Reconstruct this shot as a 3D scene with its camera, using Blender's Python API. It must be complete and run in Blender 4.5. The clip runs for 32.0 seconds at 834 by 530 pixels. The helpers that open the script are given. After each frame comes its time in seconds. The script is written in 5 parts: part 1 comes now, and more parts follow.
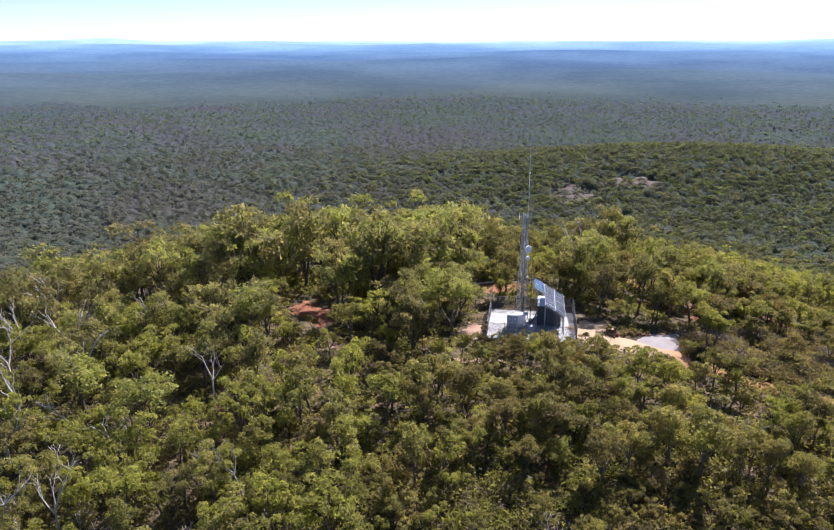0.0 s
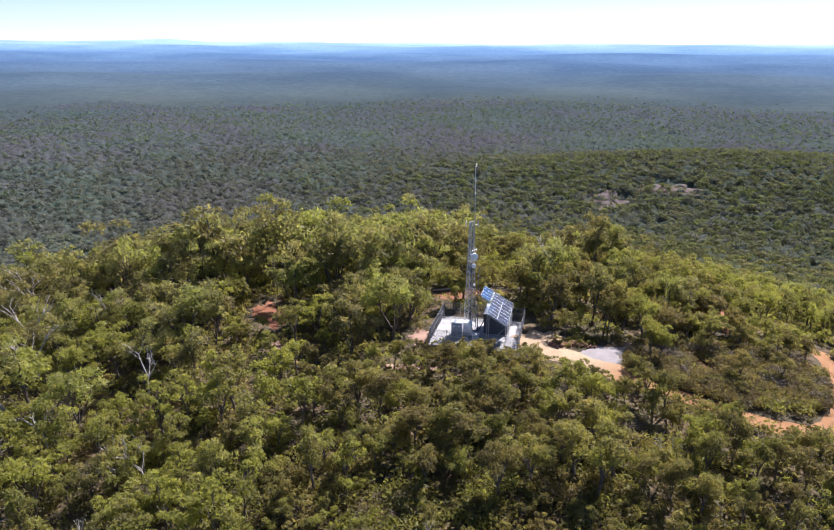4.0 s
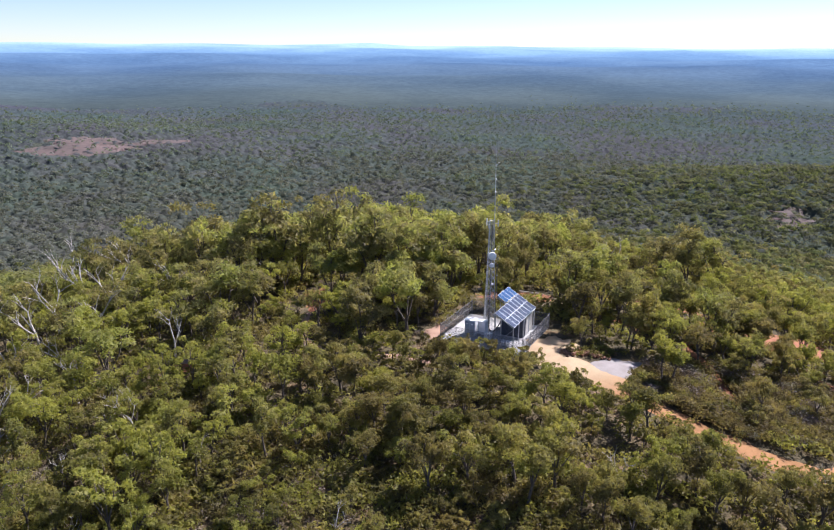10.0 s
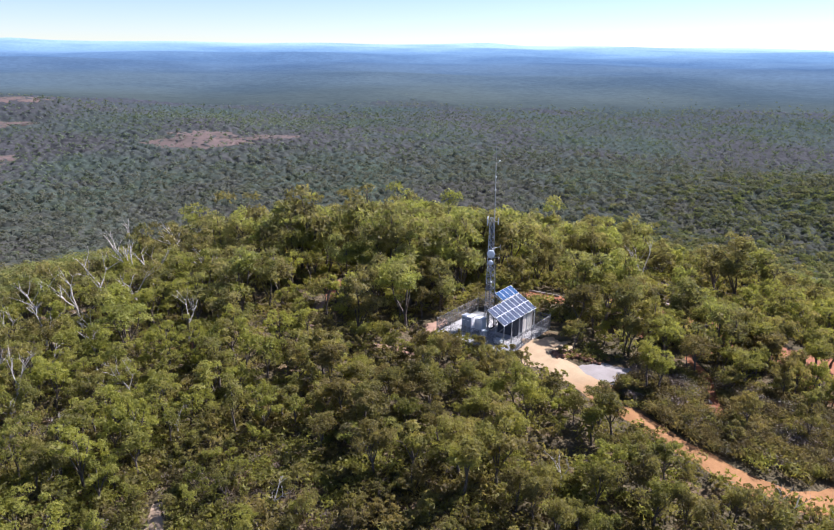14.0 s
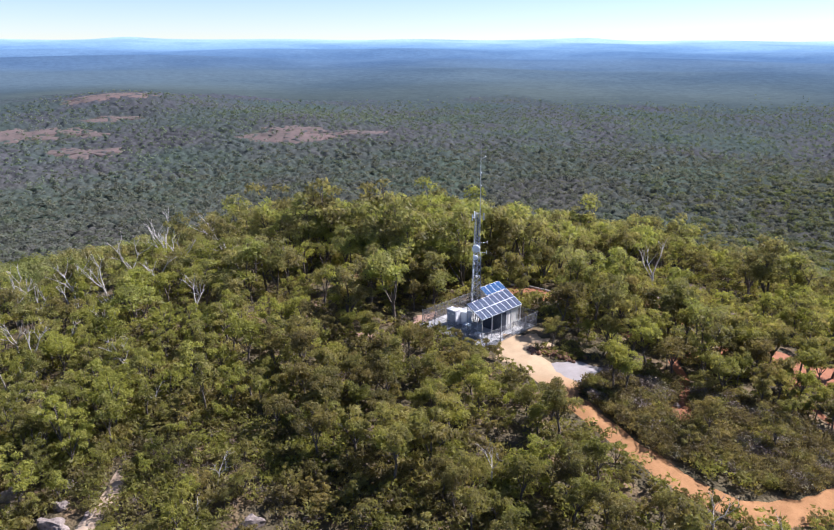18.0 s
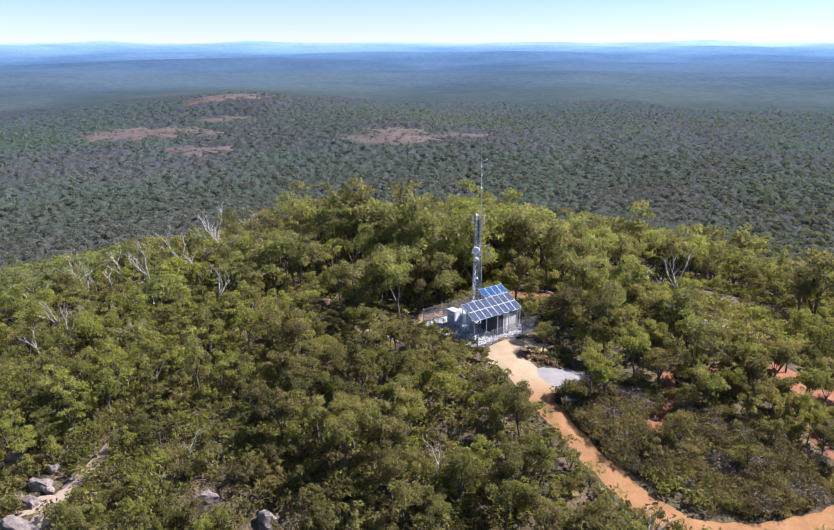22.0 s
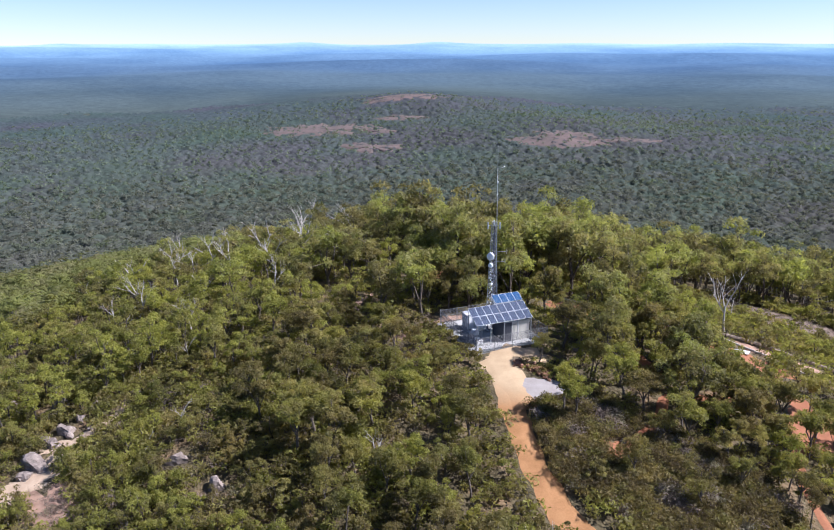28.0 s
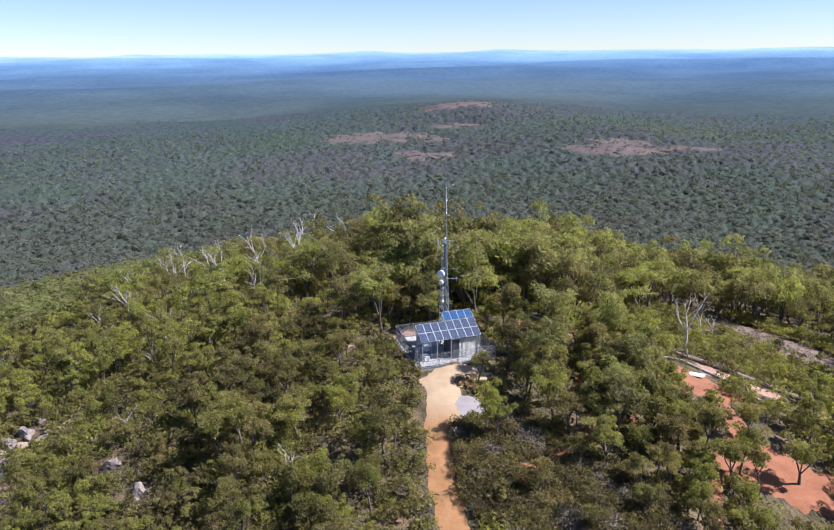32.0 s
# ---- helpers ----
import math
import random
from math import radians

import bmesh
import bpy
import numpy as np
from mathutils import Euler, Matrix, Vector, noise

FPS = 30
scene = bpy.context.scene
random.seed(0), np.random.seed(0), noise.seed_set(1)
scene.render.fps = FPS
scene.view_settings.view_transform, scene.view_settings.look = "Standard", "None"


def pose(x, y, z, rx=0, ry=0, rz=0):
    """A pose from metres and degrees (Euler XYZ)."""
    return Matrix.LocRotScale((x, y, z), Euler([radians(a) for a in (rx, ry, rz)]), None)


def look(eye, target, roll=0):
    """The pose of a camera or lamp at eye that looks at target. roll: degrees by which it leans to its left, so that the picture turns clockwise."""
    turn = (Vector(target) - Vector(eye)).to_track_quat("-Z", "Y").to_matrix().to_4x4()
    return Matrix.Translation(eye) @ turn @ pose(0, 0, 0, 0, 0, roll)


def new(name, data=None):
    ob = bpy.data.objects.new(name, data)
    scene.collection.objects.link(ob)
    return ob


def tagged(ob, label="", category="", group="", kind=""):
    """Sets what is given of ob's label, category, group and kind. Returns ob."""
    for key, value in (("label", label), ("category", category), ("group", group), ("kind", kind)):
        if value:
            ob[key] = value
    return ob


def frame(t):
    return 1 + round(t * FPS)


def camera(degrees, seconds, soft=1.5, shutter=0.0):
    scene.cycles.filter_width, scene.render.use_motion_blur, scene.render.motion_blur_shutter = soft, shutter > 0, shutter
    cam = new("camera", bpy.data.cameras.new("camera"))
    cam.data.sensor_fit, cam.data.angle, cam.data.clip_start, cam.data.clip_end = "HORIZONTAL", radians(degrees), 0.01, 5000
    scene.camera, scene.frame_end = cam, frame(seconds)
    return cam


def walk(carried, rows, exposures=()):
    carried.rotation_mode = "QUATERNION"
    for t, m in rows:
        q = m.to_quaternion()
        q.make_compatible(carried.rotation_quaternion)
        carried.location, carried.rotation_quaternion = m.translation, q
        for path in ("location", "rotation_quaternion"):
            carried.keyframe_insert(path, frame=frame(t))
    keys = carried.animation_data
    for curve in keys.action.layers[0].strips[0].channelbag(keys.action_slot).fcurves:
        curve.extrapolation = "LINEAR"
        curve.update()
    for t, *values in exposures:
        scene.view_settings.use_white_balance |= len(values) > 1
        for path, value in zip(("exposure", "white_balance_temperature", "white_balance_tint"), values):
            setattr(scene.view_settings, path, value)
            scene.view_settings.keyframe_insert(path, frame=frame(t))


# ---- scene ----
cam = camera(59.2, 32.0, soft=1.2)
PATH = [
    (0.0, -0.19, -2.60, 35.51, 1.73, -17.09, -0.20),
    (0.5, 1.36, -2.54, 35.64, 1.74, -17.24, -0.12),
    (1.0, 2.93, -2.48, 35.76, 1.76, -17.32, -0.04),
    (1.5, 4.53, -2.42, 35.85, 1.97, -17.34, 0.00),
    (2.0, 6.14, -2.34, 35.93, 2.53, -17.24, 0.08),
    (2.5, 7.76, -2.26, 35.98, 3.13, -17.10, 0.12),
    (3.0, 9.40, -2.17, 36.01, 3.82, -17.02, 0.18),
    (3.5, 11.04, -2.06, 36.03, 4.64, -16.98, 0.16),
    (5.5, 17.69, -1.48, 35.90, 9.21, -16.77, 0.11),
    (6.0, 19.36, -1.29, 35.84, 10.42, -16.75, 0.10),
    (6.5, 21.04, -1.08, 35.77, 11.69, -16.76, 0.10),
    (7.0, 22.72, -0.84, 35.70, 12.96, -16.83, 0.09),
    (7.5, 24.40, -0.59, 35.63, 14.25, -16.93, 0.07),
    (8.0, 26.09, -0.31, 35.56, 15.44, -16.99, 0.10),
    (8.5, 27.77, -0.00, 35.48, 16.09, -17.03, 0.08),
    (9.0, 29.45, 0.33, 35.42, 16.11, -16.99, 0.14),
    (9.5, 31.13, 0.69, 35.36, 17.09, -16.93, 0.18),
    (10.0, 32.81, 1.07, 35.30, 20.26, -16.68, 0.22),
    (10.5, 34.49, 1.48, 35.26, 22.20, -16.42, 0.28),
    (11.0, 36.16, 1.92, 35.22, 22.09, -16.19, 0.27),
    (11.5, 37.83, 2.38, 35.19, 22.36, -16.18, 0.29),
    (12.0, 39.49, 2.87, 35.17, 22.86, -16.24, 0.30),
    (12.5, 41.15, 3.39, 35.15, 23.51, -16.29, 0.36),
    (13.0, 42.79, 3.94, 35.15, 24.62, -16.38, 0.38),
    (13.5, 44.43, 4.51, 35.15, 26.64, -16.58, 0.43),
    (14.0, 46.05, 5.11, 35.16, 29.11, -16.73, 0.45),
    (14.5, 47.67, 5.74, 35.17, 30.07, -16.80, 0.36),
    (16.5, 53.98, 8.51, 35.26, 33.74, -17.03, -0.02),
    (17.0, 55.52, 9.27, 35.28, 34.75, -17.08, -0.13),
    (17.5, 57.03, 10.06, 35.31, 35.75, -17.03, -0.08),
    (18.0, 58.53, 10.87, 35.33, 36.75, -17.04, -0.05),
    (18.5, 60.01, 11.71, 35.35, 37.80, -17.00, -0.00),
    (19.0, 61.47, 12.57, 35.36, 38.87, -16.90, 0.01),
    (19.5, 62.91, 13.46, 35.38, 39.98, -16.85, -0.07),
    (20.0, 64.33, 14.37, 35.39, 41.09, -16.78, -0.14),
    (20.5, 65.73, 15.31, 35.40, 42.21, -16.79, -0.21),
    (21.0, 67.10, 16.28, 35.40, 43.29, -16.79, -0.28),
    (21.5, 68.46, 17.27, 35.41, 44.34, -16.78, -0.26),
    (22.0, 69.79, 18.29, 35.42, 45.36, -16.81, -0.22),
    (22.5, 71.11, 19.33, 35.42, 46.41, -16.79, -0.19),
    (23.0, 72.40, 20.40, 35.43, 47.47, -16.81, -0.14),
    (23.5, 73.67, 21.50, 35.45, 48.74, -16.83, -0.15),
    (24.0, 74.92, 22.63, 35.47, 50.05, -16.89, -0.15),
    (24.5, 76.16, 23.78, 35.51, 51.37, -16.98, -0.16),
    (25.0, 77.37, 24.97, 35.55, 52.67, -16.98, -0.15),
    (25.5, 78.57, 26.18, 35.61, 53.96, -16.98, -0.16),
    (27.5, 83.16, 31.34, 36.01, 58.80, -16.71, -0.24),
    (28.0, 84.26, 32.71, 36.15, 59.48, -16.68, -0.23),
    (28.5, 85.34, 34.11, 36.32, 60.12, -16.63, -0.29),
    (29.0, 86.39, 35.54, 36.50, 60.81, -16.62, -0.37),
    (29.5, 87.41, 37.01, 36.70, 61.48, -16.55, -0.41),
    (30.0, 88.41, 38.50, 36.91, 62.16, -16.47, -0.44),
    (30.5, 89.37, 40.03, 37.12, 62.89, -16.35, -0.53),
    (31.0, 90.29, 41.59, 37.32, 63.58, -16.24, -0.61),
    (31.5, 91.16, 43.17, 37.51, 64.24, -16.16, -0.69),
    (32.0, 91.98, 44.78, 37.67, 64.50, -16.11, -0.82),
]
walk(cam, [(t, pose(x, y, z, 90 + pitch, 0, yaw) @ pose(0, 0, 0, 0, 0, roll)) for t, x, y, z, yaw, pitch, roll in PATH], [(0, 1.1, 5980, 22), (10, 1.06, 5960, 21), (20, 1.06, 5840, 19), (32, 0.98, 5720, 18)])

# ---- sky, sun ----
SUN_AZ, SUN_EL = math.atan2(0.56, 0.83), radians(48)   # from +y towards +x
world = bpy.data.worlds.new("sky")
scene.world = world
world.use_nodes = True
wt = world.node_tree
sky = wt.nodes.new("ShaderNodeTexSky")
sky.sky_type, sky.sun_disc = "NISHITA", False
sky.sun_elevation, sky.sun_rotation = SUN_EL, SUN_AZ
sky.altitude, sky.air_density, sky.dust_density, sky.ozone_density = 300, 0.75, 0.05, 2.4
wt.nodes["Background"].inputs["Strength"].default_value = 0.066
wt.links.new(sky.outputs["Color"], wt.nodes["Background"].inputs["Color"])
lamp = bpy.data.lights.new("sun", "SUN")
lamp.energy, lamp.angle, lamp.color = 5.0, radians(0.53), (1.0, 0.945, 0.86)
sun_to = Vector((math.sin(SUN_AZ) * math.cos(SUN_EL), math.cos(SUN_AZ) * math.cos(SUN_EL), math.sin(SUN_EL)))
new("sun", lamp).matrix_world = look(sun_to * 300, (0, 0, 0))


# ---- materials ----
def material(name, rough=0.8, metal=0.0, spec=0.3):
    """A material and helpers to wire it: its tree and its principled shader."""
    m = bpy.data.materials.new(name)
    m.use_nodes = True
    b = m.node_tree.nodes["Principled BSDF"]
    b.inputs["Roughness"].default_value = rough
    b.inputs["Metallic"].default_value = metal
    b.inputs["Specular IOR Level"].default_value = spec
    return m, m.node_tree, b


def node(tree, kind, **sets):
    n = tree.nodes.new(kind)
    for key, value in sets.items():
        n.inputs[key].default_value = value
    return n


def noise_tex(tree, scale, detail=3.0, rough=0.6, coords=None):
    n = node(tree, "ShaderNodeTexNoise", Scale=scale, Detail=detail, Roughness=rough)
    if coords is None:
        coords = tree.nodes.new("ShaderNodeNewGeometry").outputs["Position"]
    tree.links.new(coords, n.inputs["Vector"])
    return n.outputs["Fac"]


def ramp(tree, fac, *stops):
    n = tree.nodes.new("ShaderNodeValToRGB")
    el = n.color_ramp.elements
    while len(el) < len(stops):
        el.new(0.5)
    for e, (p, c) in zip(el, stops):
        e.position, e.color = p, (*c, 1)
    tree.links.new(fac, n.inputs["Fac"])
    return n.outputs["Color"]


def mix(tree, fac, a, b, kind="MIX"):
    n = tree.nodes.new("ShaderNodeMix")
    n.data_type, n.blend_type = "RGBA", kind
    for value, slot in ((fac, 0), (a, 6), (b, 7)):
        if isinstance(value, (int, float)):
            n.inputs[slot].default_value = value
        elif isinstance(value, tuple):
            n.inputs[slot].default_value = (*value, 1)
        else:
            tree.links.new(value, n.inputs[slot])
    return n.outputs[2]


def maths(tree, op, a, b=0.0, clamp=False):
    n = tree.nodes.new("ShaderNodeMath")
    n.operation, n.use_clamp = op, clamp
    for value, slot in ((a, 0), (b, 1)):
        if isinstance(value, (int, float)):
            n.inputs[slot].default_value = value
        else:
            tree.links.new(value, n.inputs[slot])
    return n.outputs[0]


def bump(tree, shader, height, strength=0.4, distance=0.05):
    n = node(tree, "ShaderNodeBump", Strength=strength, Distance=distance)
    tree.links.new(height, n.inputs["Height"])
    tree.links.new(n.outputs["Normal"], shader.inputs["Normal"])


def foliage(name, dark, mid, light, patch=0.12, through_light=0.58, rough=0.55, gloss=0.22):
    """Leaves: colour by leaf, by tree and by patch of wood, with light passing through them."""
    m, t, b = material(name, rough, 0, gloss)
    geo, info = t.nodes.new("ShaderNodeNewGeometry"), t.nodes.new("ShaderNodeObjectInfo")
    patches, smaller, tint = noise_tex(t, patch, 2.0), noise_tex(t, patch * 2.6, 1.0), noise_tex(t, patch * 1.7, 1.0)
    tone = t.nodes.new("ShaderNodeAttribute")
    tone.attribute_name = "tone"
    by_tree = maths(t, "ADD", maths(t, "MULTIPLY", info.outputs["Random"], 0.40), tone.outputs["Fac"])
    by_leaf = maths(t, "MULTIPLY", geo.outputs["Random Per Island"], 0.34)
    by_patch = maths(t, "ADD", maths(t, "MULTIPLY", maths(t, "SUBTRACT", patches, 0.44), 1.15), maths(t, "MULTIPLY", maths(t, "SUBTRACT", smaller, 0.42), 1.2))
    f = maths(t, "ADD", maths(t, "ADD", by_tree, by_leaf), by_patch, True)
    c = ramp(t, f, (0.1, dark), (0.5, mid), (0.95, light))
    hue = ramp(t, maths(t, "ADD", maths(t, "MULTIPLY", tint, 0.75), maths(t, "ADD", maths(t, "MULTIPLY", info.outputs["Random"], 0.25), maths(t, "MULTIPLY", tone.outputs["Fac"], 0.5))), (0.40, (1.08, 0.98, 1.10)), (0.52, (1.0, 1.0, 1.0)), (0.64, (0.98, 1.06, 0.78)))
    c = mix(t, 1.0, c, hue, "MULTIPLY")
    t.links.new(c, b.inputs["Base Color"])
    tr = t.nodes.new("ShaderNodeBsdfTranslucent")
    t.links.new(mix(t, 1.0, c, (1.32, 1.30, 0.76), "MULTIPLY"), tr.inputs["Color"])
    ms = node(t, "ShaderNodeMixShader", Fac=through_light)
    t.links.new(b.outputs[0], ms.inputs[1])
    t.links.new(tr.outputs[0], ms.inputs[2])
    t.links.new(ms.outputs[0], t.nodes["Material Output"].inputs["Surface"])
    return m


def two_tone(name, a, b2, scale, rough=0.8, metal=0.0, spec=0.3, fine=None, bump_s=0.3, bump_d=0.02):
    """A surface with coarse patches and fine grain of two colours, and relief."""
    m, t, b = material(name, rough, metal, spec)
    coarse, grain = noise_tex(t, scale, 4), noise_tex(t, fine or scale * 9, 3)
    f = maths(t, "ADD", maths(t, "MULTIPLY", coarse, 0.65), maths(t, "MULTIPLY", grain, 0.35))
    t.links.new(ramp(t, f, (0.35, a), (0.65, b2)), b.inputs["Base Color"])
    bump(t, b, grain, bump_s, bump_d)
    return m


LEAF = foliage("gum_leaves", (0.094, 0.089, 0.036), (0.193, 0.182, 0.067), (0.322, 0.299, 0.103))
LEAF_TALL = foliage("tall_gum_leaves", (0.110, 0.108, 0.046), (0.220, 0.214, 0.086), (0.350, 0.338, 0.130))
LEAF_OLIVE = foliage("olive_leaves", (0.104, 0.094, 0.041), (0.198, 0.179, 0.067), (0.308, 0.276, 0.097))
UNDER = foliage("scrub_leaves", (0.090, 0.083, 0.035), (0.178, 0.164, 0.060), (0.290, 0.264, 0.094))
SHRUB = foliage("heath_leaves", (0.090, 0.078, 0.040), (0.172, 0.154, 0.062), (0.265, 0.238, 0.092), 0.3)
DRY = foliage("dry_twigs", (0.095, 0.080, 0.060), (0.175, 0.150, 0.115), (0.25, 0.215, 0.17), 0.2, 0.2)
BARK = two_tone("grey_bark", (0.045, 0.036, 0.030), (0.17, 0.140, 0.115), 3.0, 0.9)
DEAD = two_tone("bleached_wood", (0.30, 0.27, 0.24), (0.55, 0.52, 0.48), 2.0, 0.85)
TRACK, gt, gb = material("gravel_track", 0.95, 0, 0.3)
g_coarse, g_fine = noise_tex(gt, 0.5, 4), noise_tex(gt, 6.0, 3)
g_mix = maths(gt, "ADD", maths(gt, "MULTIPLY", g_coarse, 0.65), maths(gt, "MULTIPLY", g_fine, 0.35))
g_far = gt.nodes.new("ShaderNodeVectorMath")
g_far.operation = "DISTANCE"
g_far.inputs[1].default_value = (22.0, 83.5, 0)
gt.links.new(gt.nodes.new("ShaderNodeNewGeometry").outputs["Position"], g_far.inputs[0])
g_zone = maths(gt, "DIVIDE", maths(gt, "SUBTRACT", maths(gt, "ADD", g_far.outputs["Value"], maths(gt, "MULTIPLY", g_coarse, 5.0)), 7.5), 4.5, True)
gt.links.new(mix(gt, g_zone, ramp(gt, g_mix, (0.35, (0.33, 0.235, 0.140)), (0.65, (0.45, 0.335, 0.21))), ramp(gt, g_mix, (0.35, (0.235, 0.118, 0.048)), (0.65, (0.36, 0.190, 0.085)))), gb.inputs["Base Color"])
bump(gt, gb, g_fine, 0.3, 0.02)
PALE_GRAVEL = two_tone("pale_gravel", (0.36, 0.26, 0.18), (0.50, 0.38, 0.275), 0.6, 0.95, fine=8)
GREY_GRAVEL = two_tone("grey_gravel", (0.23, 0.205, 0.195), (0.31, 0.285, 0.275), 0.8, 0.95, fine=8)
PINK_SOIL = two_tone("pinkish_soil", (0.27, 0.165, 0.115), (0.38, 0.25, 0.185), 0.5, 0.95, fine=6)
RED_SOIL = two_tone("red_soil", (0.20, 0.078, 0.04), (0.31, 0.135, 0.072), 0.4, 0.95, fine=5)
GRANITE = two_tone("weathered_granite", (0.095, 0.077, 0.068), (0.33, 0.272, 0.24), 1.6, 0.9, fine=7)
DRY_SOIL = two_tone("dry_heath_soil", (0.13, 0.098, 0.078), (0.21, 0.155, 0.125), 0.3, 0.95, fine=4)
FAR_ROCK = two_tone("pink_rock_slab", (0.080, 0.066, 0.060), (0.145, 0.104, 0.096), 0.03, 0.95, fine=0.25)
CONCRETE = two_tone("bright_concrete", (0.30, 0.298, 0.293), (0.46, 0.456, 0.445), 0.7, 0.85, fine=9)
STEEL = two_tone("galvanised_steel", (0.36, 0.38, 0.41), (0.55, 0.57, 0.60), 2.0, 0.45, 0.6, 0.5)
DARK_STEEL = two_tone("dark_wire", (0.10, 0.10, 0.11), (0.17, 0.17, 0.18), 3.0, 0.6, 0.4)
# grey cladding, made darker to carry the shade below the panels
WALL_SHADE_GREY = two_tone("shade_grey_cladding", (0.060, 0.068, 0.086), (0.090, 0.100, 0.122), 0.9, 0.55)
WALL_CREAM = two_tone("cream_sheet_cladding", (0.62, 0.60, 0.54), (0.72, 0.70, 0.65), 0.9, 0.55)
WHITE_PAINT = two_tone("white_paint", (0.74, 0.75, 0.76), (0.84, 0.84, 0.84), 1.2, 0.4)
CABINET_GREY = two_tone("blue_grey_paint", (0.26, 0.30, 0.35), (0.33, 0.37, 0.42), 1.2, 0.45)
BLACK = two_tone("black_rubber", (0.015, 0.015, 0.016), (0.035, 0.035, 0.035), 4.0, 0.6)
TIMBER = two_tone("weathered_timber", (0.16, 0.12, 0.09), (0.30, 0.24, 0.19), 2.0, 0.85)
FENCE_STEEL = two_tone("dull_fence_steel", (0.17, 0.175, 0.18), (0.27, 0.275, 0.28), 2.0, 0.6, 0.3, 0.3)
FRAME = two_tone("aluminium_frame", (0.46, 0.48, 0.51), (0.58, 0.60, 0.63), 2.0, 0.5, 0.3, 0.4)


def cell_material(name, dark, light):
    m, t, b = material(name, 0.12, 0.0, 0.6)
    co = t.nodes.new("ShaderNodeTexCoord").outputs["Object"]
    sep = t.nodes.new("ShaderNodeSeparateXYZ")
    t.links.new(co, sep.inputs[0])
    lines = None
    for axis, pitch in (("X", 0.16), ("Y", 0.16)):
        f = maths(t, "FRACT", maths(t, "DIVIDE", sep.outputs[axis], pitch))
        edge = maths(t, "LESS_THAN", f, 0.05)
        lines = edge if lines is None else maths(t, "MAXIMUM", lines, edge)
    base = ramp(t, noise_tex(t, 6.0), (0.3, dark), (0.7, light))
    t.links.new(mix(t, lines, base, (0.16, 0.20, 0.27)), b.inputs["Base Color"])
    b.inputs["Coat Weight"].default_value = 0.25
    b.inputs["Coat Roughness"].default_value = 0.05
    return m


CELL_GREY = cell_material("dark_solar_cells", (0.045, 0.055, 0.085), (0.065, 0.078, 0.115))
CELL_BLUE = cell_material("blue_solar_cells", (0.018, 0.055, 0.135), (0.032, 0.085, 0.19))

def canopy_material(name, a, b2, c2, dull):
    """A carpet of far crowns: tone by crown and by patch of wood, greener and duller stands, painted haze that grows
    with distance, with leafy relief.
    """
    m, t, b = material(name, 1.0, 0, 0.0)
    pos = t.nodes.new("ShaderNodeNewGeometry").outputs["Position"]
    cell = node(t, "ShaderNodeTexVoronoi", Scale=0.19)
    t.links.new(pos, cell.inputs["Vector"])
    by_crown = t.nodes.new("ShaderNodeSeparateColor")
    t.links.new(cell.outputs["Color"], by_crown.inputs[0])
    f = maths(t, "ADD", maths(t, "MULTIPLY", by_crown.outputs[0], 0.30), maths(t, "ADD", maths(t, "MULTIPLY", noise_tex(t, 0.7, 4, 0.7), 0.55), maths(t, "MULTIPLY", noise_tex(t, 0.008, 3), 0.4)))
    c = ramp(t, f, (0.35, a), (0.62, b2), (0.95, c2))
    stand = ramp(t, maths(t, "ADD", maths(t, "MULTIPLY", noise_tex(t, 0.0052, 3, 0.6), 0.8), maths(t, "MULTIPLY", noise_tex(t, 0.03, 2), 0.2)), (0.40, dull), (0.52, (1.0, 1.0, 1.0)), (0.66, (0.94, 1.06, 0.92)))
    c = mix(t, 1.0, c, stand, "MULTIPLY")
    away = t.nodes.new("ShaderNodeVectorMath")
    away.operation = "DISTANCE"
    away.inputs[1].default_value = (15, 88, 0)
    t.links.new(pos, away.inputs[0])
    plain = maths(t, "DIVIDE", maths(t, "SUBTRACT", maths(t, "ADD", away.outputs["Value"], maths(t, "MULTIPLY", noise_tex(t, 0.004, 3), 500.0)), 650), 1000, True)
    c = mix(t, plain, c, mix(t, 1.0, c, (0.96, 1.03, 1.45), "MULTIPLY"))   # haze over the plain, painted as a blue tint
    t.links.new(c, b.inputs["Base Color"])
    bump(t, b, noise_tex(t, 0.55, 4, 0.7), 0.5, 1.0)
    tr = t.nodes.new("ShaderNodeBsdfTranslucent")
    t.links.new(c, tr.inputs["Color"])
    ms = node(t, "ShaderNodeMixShader", Fac=0.2)
    t.links.new(b.outputs[0], ms.inputs[1])
    t.links.new(tr.outputs[0], ms.inputs[2])
    t.links.new(ms.outputs[0], t.nodes["Material Output"].inputs["Surface"])
    return m


LEAF_SLOPE = foliage("slope_leaves", (0.090, 0.092, 0.046), (0.154, 0.156, 0.076), (0.222, 0.219, 0.106), 0.05, 0.5, 0.9, 0.03)
LEAF_SPUR = foliage("spur_leaves", (0.080, 0.088, 0.046), (0.120, 0.130, 0.070), (0.162, 0.170, 0.092), 0.03, 0.5, 0.9, 0.02)
# outer and valley leaves: haze put into the base colours, greyer and bluer
LEAF_OUTER_HAZE = foliage("hazy_outer_leaves", (0.096, 0.114, 0.108), (0.122, 0.144, 0.136), (0.150, 0.173, 0.163), 0.01, 0.45, 0.95, 0.02)
LEAF_VALLEY_HAZE = foliage("hazy_valley_leaves", (0.094, 0.109, 0.083), (0.130, 0.148, 0.112), (0.168, 0.187, 0.142), 0.02, 0.45, 0.95, 0.02)
CANOPY = canopy_material("hazy_far_canopy", (0.048, 0.059, 0.046), (0.068, 0.082, 0.064), (0.092, 0.107, 0.084), (1.12, 0.93, 1.06))

